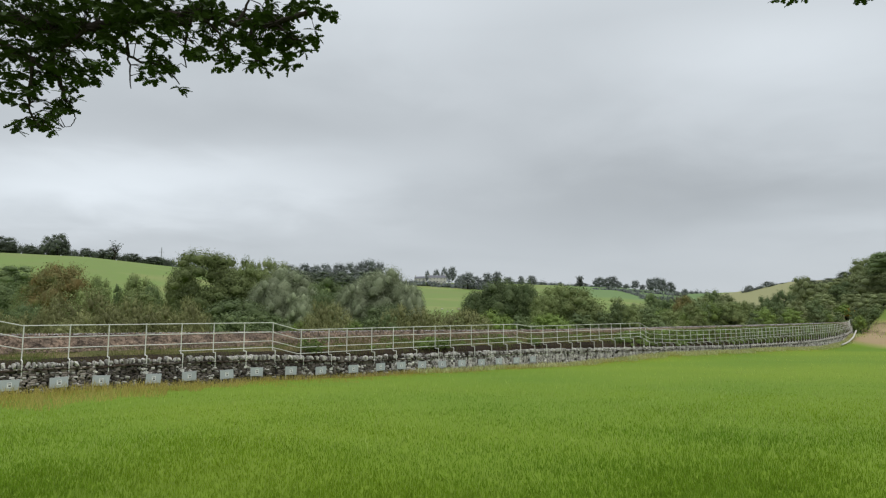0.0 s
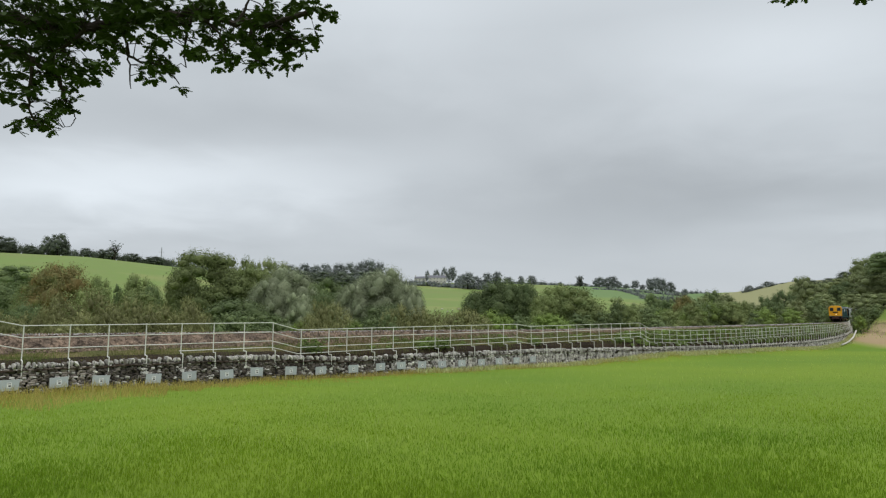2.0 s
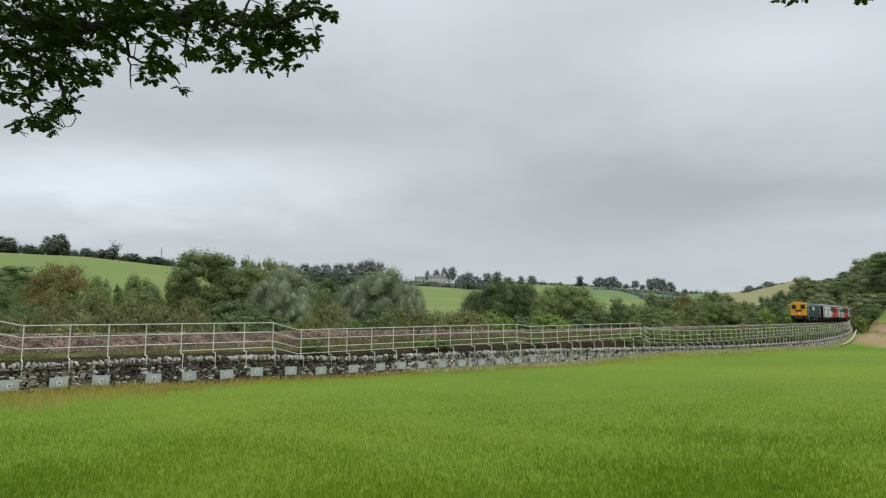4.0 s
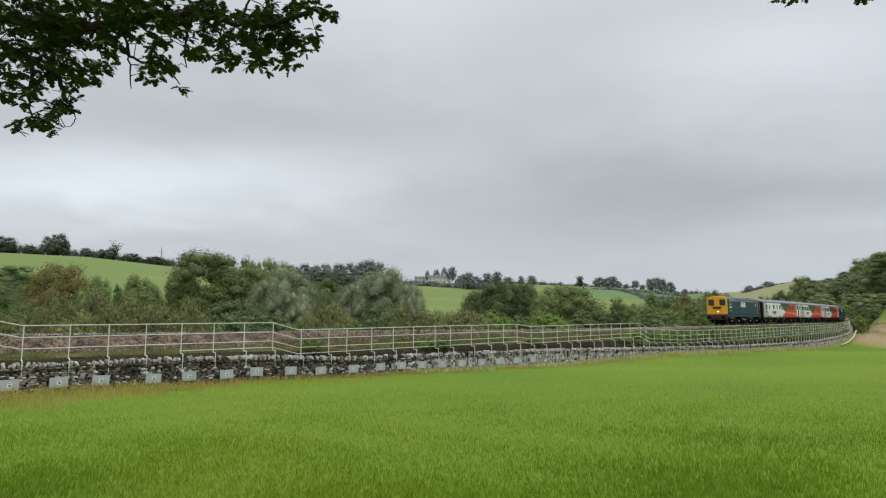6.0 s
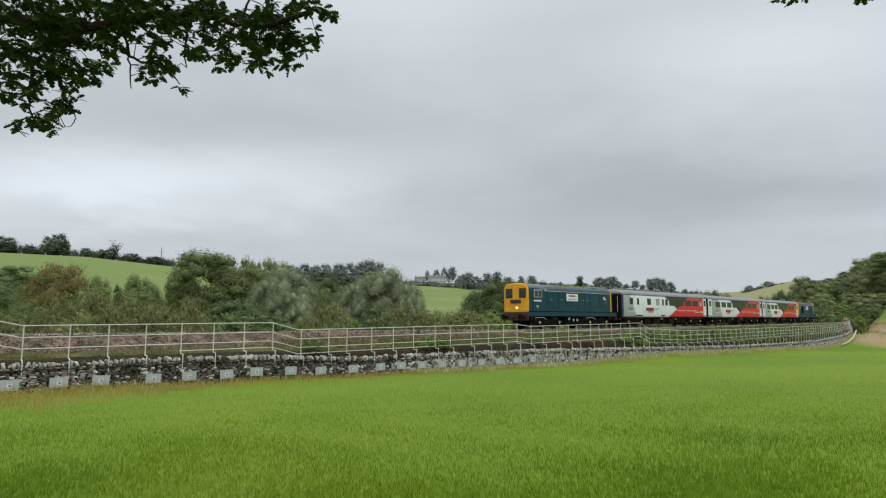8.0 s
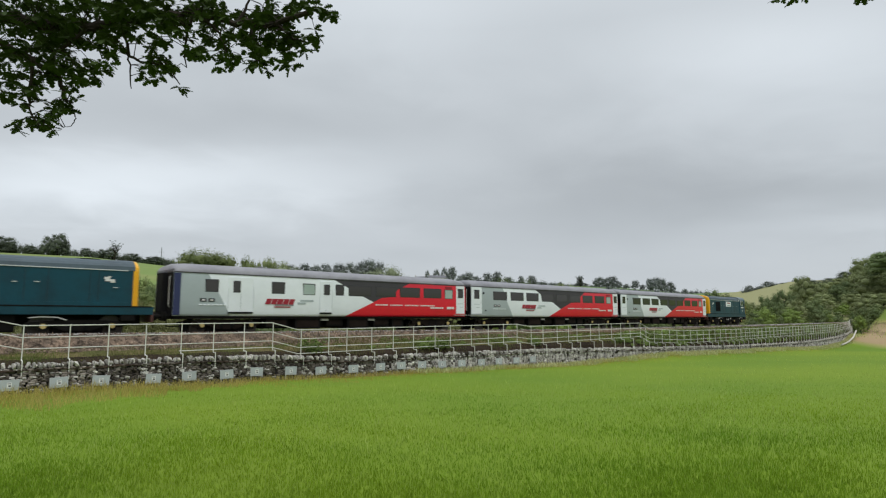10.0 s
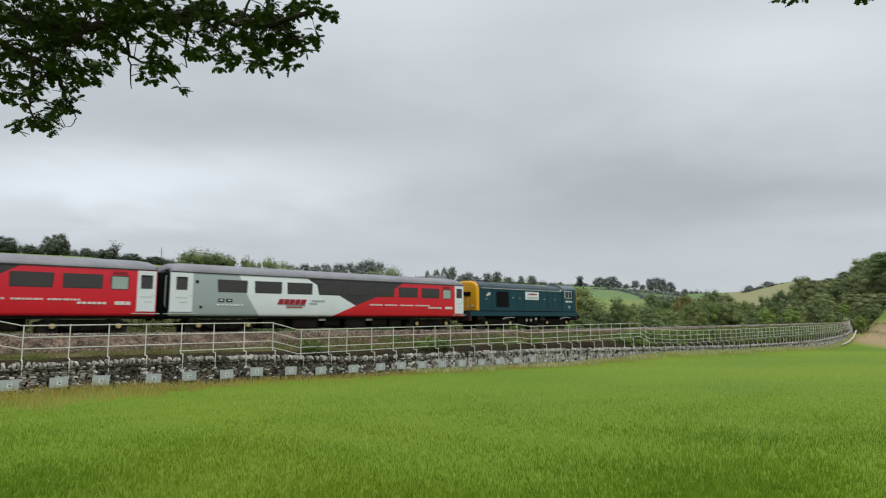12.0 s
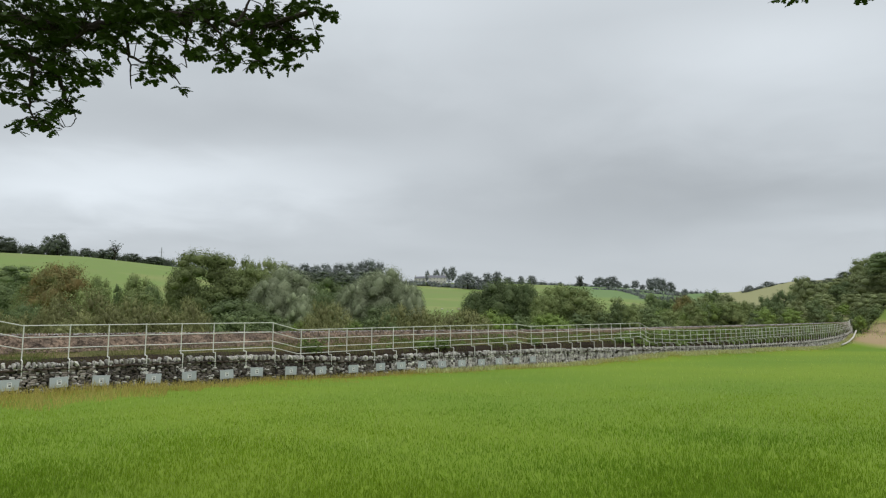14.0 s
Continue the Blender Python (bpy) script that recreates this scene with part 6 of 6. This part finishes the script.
def oak():
    rng = random.Random(77)
    t = tagged(new("oak_tree"), "old oak with lobed dark green leaves hanging over the meadow's edge", "tree")
    foot = Vector((-7.2, 3.6, float(terrain(-7.2, 3.6)) - .2))
    head = foot + Vector((.5, .2, 4.6))
    bm = bmesh.new()
    tube(bm, [foot, foot + Vector((.1, .05, .6)), foot.lerp(head, .5), head, head + Vector((.2, -.3, 3.0))], .4, 14, False, [.62, .46, .40, .33, .12])
    part("trunk", bm, M_BARK, t)
    boughs = [
        ([head, Vector((-5.3, 4.4, 4.4))], [(-60, 30), (60, 38), (150, 52), (200, 38), (260, 30), (340, 22), (420, 40), (490, 42), (545, 22)], .034),
        ([foot.lerp(head, .8), Vector((-5.2, 4.6, 3.6))], [(-70, 60), (0, 75), (60, 105), (105, 140), (118, 180)], .026),
        ([], [(150, 52), (120, 80), (95, 95), (85, 60), (60, 38)], .014),
        ([], [(200, 38), (215, 58), (228, 86), (229, 125), (232, 157)], .014),
        ([], [(226, 98), (248, 108), (290, 118), (318, 150)], .012),
        ([], [(420, 40), (432, 22), (440, 0), (445, -30)], .016),
    ]
    boughs += [
        ([], [(465, -20), (474, 12), (488, 36), (510, 60)], .016),
        ([], [(345, 20), (330, 60), (325, 95), (330, 120)], .012),
        ([], [(60, 105), (50, 160), (55, 205), (75, 225)], .014),
        ([], [(128, 195), (134, 210), (126, 223), (112, 226)], .006),
        ([], [(340, 22), (390, 60), (400, 100)], .014), ([], [(440, 42), (455, 80), (460, 115)], .014), ([], [(490, 42), (520, 70), (545, 75)], .012),
    ]
    nodes = []
    bm = bmesh.new()
    for i, (lead, way, r) in enumerate(boughs):
        pts = lead + [sight(x, y, 4.9 + .25 * math.sin(i * 2.1 + x * .008)) for x, y in way]
        # bend between the given places
        fine = []
        for a, b in zip(pts, pts[1:]):
            for q in range(4):
                fine.append(a.lerp(b, q / 4) + Vector((rng.uniform(-1, 1), rng.uniform(-1, 1), rng.uniform(-1, 1))) * min(.02, (b - a).length * .05))
        fine.append(pts[-1])
        n = len(fine)
        tube(bm, fine, r, 7, True, [r * (1.8 if lead else 1) * (1 - .72 * k / n) for k in range(n)])
        nodes += fine[len(lead) * 4:]
    # a bough that crosses above the view
    over = [head, Vector((-4.5, 4.2, 5.2)), Vector((-1.5, 4.6, 5.3)), Vector((1.2, 4.8, 4.9)), sight(1380, -60, 4.9), sight(1392, -8, 4.9)]
    tube(bm, over, .1, 7, True, [.16, .12, .09, .06, .025, .008])
    tube(bm, [over[3], sight(1500, -70, 4.9), sight(1523, -12, 4.9)], .02, 5, True, [.03, .012, .006])
    V, F = [], []
    masses = [(55, 35, 85, 50), (150, 40, 70, 42), (55, 105, 75, 38), (35, 160, 42, 26), (130, 128, 55, 30), (110, 182, 34, 24), (60, 222, 40, 17), (190, 90, 22, 40), (262, 32, 60, 40), (330, 20, 60, 36), (283, 122, 38, 26), (312, 155, 14, 7), (352, 78, 28, 22), (405, 50, 48, 38), (400, 106, 32, 15)]
    masses += [(462, 55, 42, 38), (458, 112, 26, 17), (512, 82, 36, 26), (500, 114, 22, 9), (550, 62, 13, 16), (545, 16, 36, 16), (578, 24, 14, 9), (490, 22, 36, 26), (215, 22, 46, 34), (1385, -4, 30, 8), (1425, -4, 12, 5), (1523, -4, 3, 3), (275, 75, 22, 14)]
    for cx, cy, rx, ry in masses:
        n = max(2, int(math.pi * rx * ry / 620 * 5.0))
        for _ in range(n):
            a, q = rng.uniform(0, math.tau), math.sqrt(rng.random())
            p = sight(cx + rx * q * math.cos(a), cy + ry * q * math.sin(a), 4.9 + rng.uniform(-.45, .5))
            if cx < 1000:
                nb = min(nodes, key=lambda v: (v - p).length)
                if (nb - p).length < .22:
                    mid = nb.lerp(p, .5) + Vector((0, 0, .03))
                    tube(bm, [nb, mid, p], .004, 4, False, [.004, .003, .002])
            for k in range(rng.randint(5, 7)):
                b = rng.uniform(0, math.tau)
                way = Vector((math.cos(b), math.sin(b), rng.uniform(-.9, .3)))
                oak_leaf(V, F, p, way, Vector((rng.uniform(-.6, .6), rng.uniform(-.6, .6), 1)).normalized(), rng.uniform(.055, .095), rng)
    # leaves along the bough above the view
    for a, b in zip(over[1:], over[2:5]):
        for _ in range(26):
            p = a.lerp(b, rng.random()) + Vector((rng.uniform(-.4, .4), rng.uniform(-.5, .5), rng.uniform(.15, .7)))
            for k in range(6):
                c = rng.uniform(0, math.tau)
                oak_leaf(V, F, p, Vector((math.cos(c), math.sin(c), rng.uniform(-.6, .3))), Vector((0, 0, 1)), rng.uniform(.07, .12), rng)
    br = part("branch", bm, M_BARK, t)
    mesh_object("leaves", V, F, M_OAK, br)
    return br


OAK_BRANCH = oak()
# ---- the dry-stone wall, stone by stone ----
def stone_mesh(seed, mat, long_x=1.0):
    rng = random.Random(seed)
    vs = [(x * .5 * rng.uniform(.78, 1.0), y * .5 * rng.uniform(.75, 1), z * .5 * rng.uniform(.74, 1.0)) for x in (-1, 1) for y in (-1, 1) for z in (-1, 1)]
    cs = [(-.52, 0, 0), (.52, 0, 0), (0, -.56, 0), (0, .56, 0), (0, 0, -.53), (0, 0, .53)]
    vs += [tuple(c * rng.uniform(.88, 1.1) + rng.uniform(-.07, .07) for c in q) for q in cs]
    quads = ((0, 1, 3, 2), (4, 6, 7, 5), (0, 4, 5, 1), (2, 3, 7, 6), (0, 2, 6, 4), (1, 5, 7, 3))
    fs = [(q[i], q[(i + 1) % 4], 8 + k) for k, q in enumerate(quads) for i in range(4)]
    me = bpy.data.meshes.new("stone")
    me.from_pydata(vs, [], fs)
    me.materials.append(mat)
    return me


def stone_wall():
    span = [s for s in S_FINE if -52 < s < 138]
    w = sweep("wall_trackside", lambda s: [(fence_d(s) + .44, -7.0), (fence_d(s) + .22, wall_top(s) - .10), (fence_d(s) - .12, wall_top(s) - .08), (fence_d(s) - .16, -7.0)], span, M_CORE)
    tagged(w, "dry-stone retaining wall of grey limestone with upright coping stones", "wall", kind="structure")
    rng = random.Random(21)
    darks = [stone_mesh(100 + i, M_STONE) for i in range(7)]
    pales = [stone_mesh(200 + i, M_COPE) for i in range(7)]
    made = 0
    JV, JF = {0: [], 1: []}, {0: [], 1: []}

    def lay(s, d, z, lx, ly, lz, pale, tilt):
        nonlocal made
        m = Matrix.Translation(at(s, d, z)) @ Matrix.Rotation(math.pi / 2 - float(heading(np.float64(s))) + rng.uniform(-.12, .12), 4, "Z") @ Matrix.Rotation(tilt, 4, "Y") @ Matrix.Diagonal((lx, ly, lz, 1))
        me = rng.choice(pales if pale else darks)
        if made < 300 and -42.8 < s:
            o = new("stone", me)
            o.parent = w
            o.matrix_basis = m
            made += 1
        else:
            V, F = JV[pale], JF[pale]
            k = len(V)
            V.extend(tuple(m @ v.co) for v in me.vertices)
            F.extend(tuple(k + i for i in p.vertices) for p in me.polygons)

    s = -42.8
    while s < 112:
        far = s > 20
        col = rng.uniform(.09, .22) * (1.8 if far else 1) * (1 - .25 * float(smooth(-28, -18, s)))
        base = float(terrain(*at(s, fence_d(s) + .8).xy)) - .1
        top = wall_top(s)
        z = top - .12
        pale_here = smooth(-30, -20, s)
        while z > base and z > top - 1.5:
            h = rng.uniform(.05, .13) * (1.7 if far else 1) * (1 + 1.1 * float(smooth(-28, -18, s)))
            frac = min(1, (top - z) / 1.2)
            lay(s + rng.uniform(-.06, .06), fence_d(s) + .13 + .2 * frac + rng.uniform(-.05, .06), z - h / 2, col * rng.uniform(.85, 1.15), .26, h * .96, int(rng.random() < .16 + .74 * pale_here), rng.uniform(-.42, .42))
            z -= h * .9
        s += col * .93
    s = -42.9
    while s < 118:
        far = s > 20
        wd = rng.uniform(.05, .15) * (1.6 if far else 1)
        hh = rng.uniform(.10, .26)
        lay(s, fence_d(s) + .10 + rng.uniform(-.08, .1), wall_top(s) - .08 + hh * .25, wd, .34, hh, int(rng.random() < .72 + .22 * float(smooth(-25, -10, s))), rng.uniform(-.5, .5))
        s += wd * rng.uniform(.85, 1.5)
    for k, mat in ((0, M_STONE), (1, M_COPE)):
        o = mesh_object("wall_stones", JV[k], JF[k], mat, w)
        tagged(o, kind="stuff")


stone_wall()
# ---- motion ----
def vehicle_pose(t, start, length, base, turned):
    c = S0 - V * t + start + length / 2
    a, b = at(c - base / 2), at(c + base / 2)
    f = (b - a) if turned else (a - b)
    return Matrix.Translation((a + b) / 2) @ Matrix.Rotation(math.atan2(f.y, f.x), 4, "Z")


def motions():
    for ob, start, length, base, turned in TRAIN:
        walk(ob, [(k / 4, vehicle_pose(k / 4, start, length, base, turned)) for k in range(57)])
    # the oak branch stirs in a light wind
    sway = ((0, 0), (.5, -8), (1, -7), (1.5, -8), (2, -1), (2.5, -6), (3, 0), (4.2, 3), (5.5, 2), (7, 3), (9, 1), (10.5, 3), (12, 5), (13, 4), (13.5, 2), (14, 4))
    walk(OAK_BRANCH, [(a, pose(q / 1000, 0, 0)) for a, q in sway])
    # the wheels roll without slipping
    for w, r, way in SPIN:
        x = w.matrix_basis.translation.copy()
        walk(w, [(k / 30, Matrix.Translation(x) @ Matrix.Rotation(way * V * k / 30 / r, 4, "Y")) for k in range(421)])


motions()
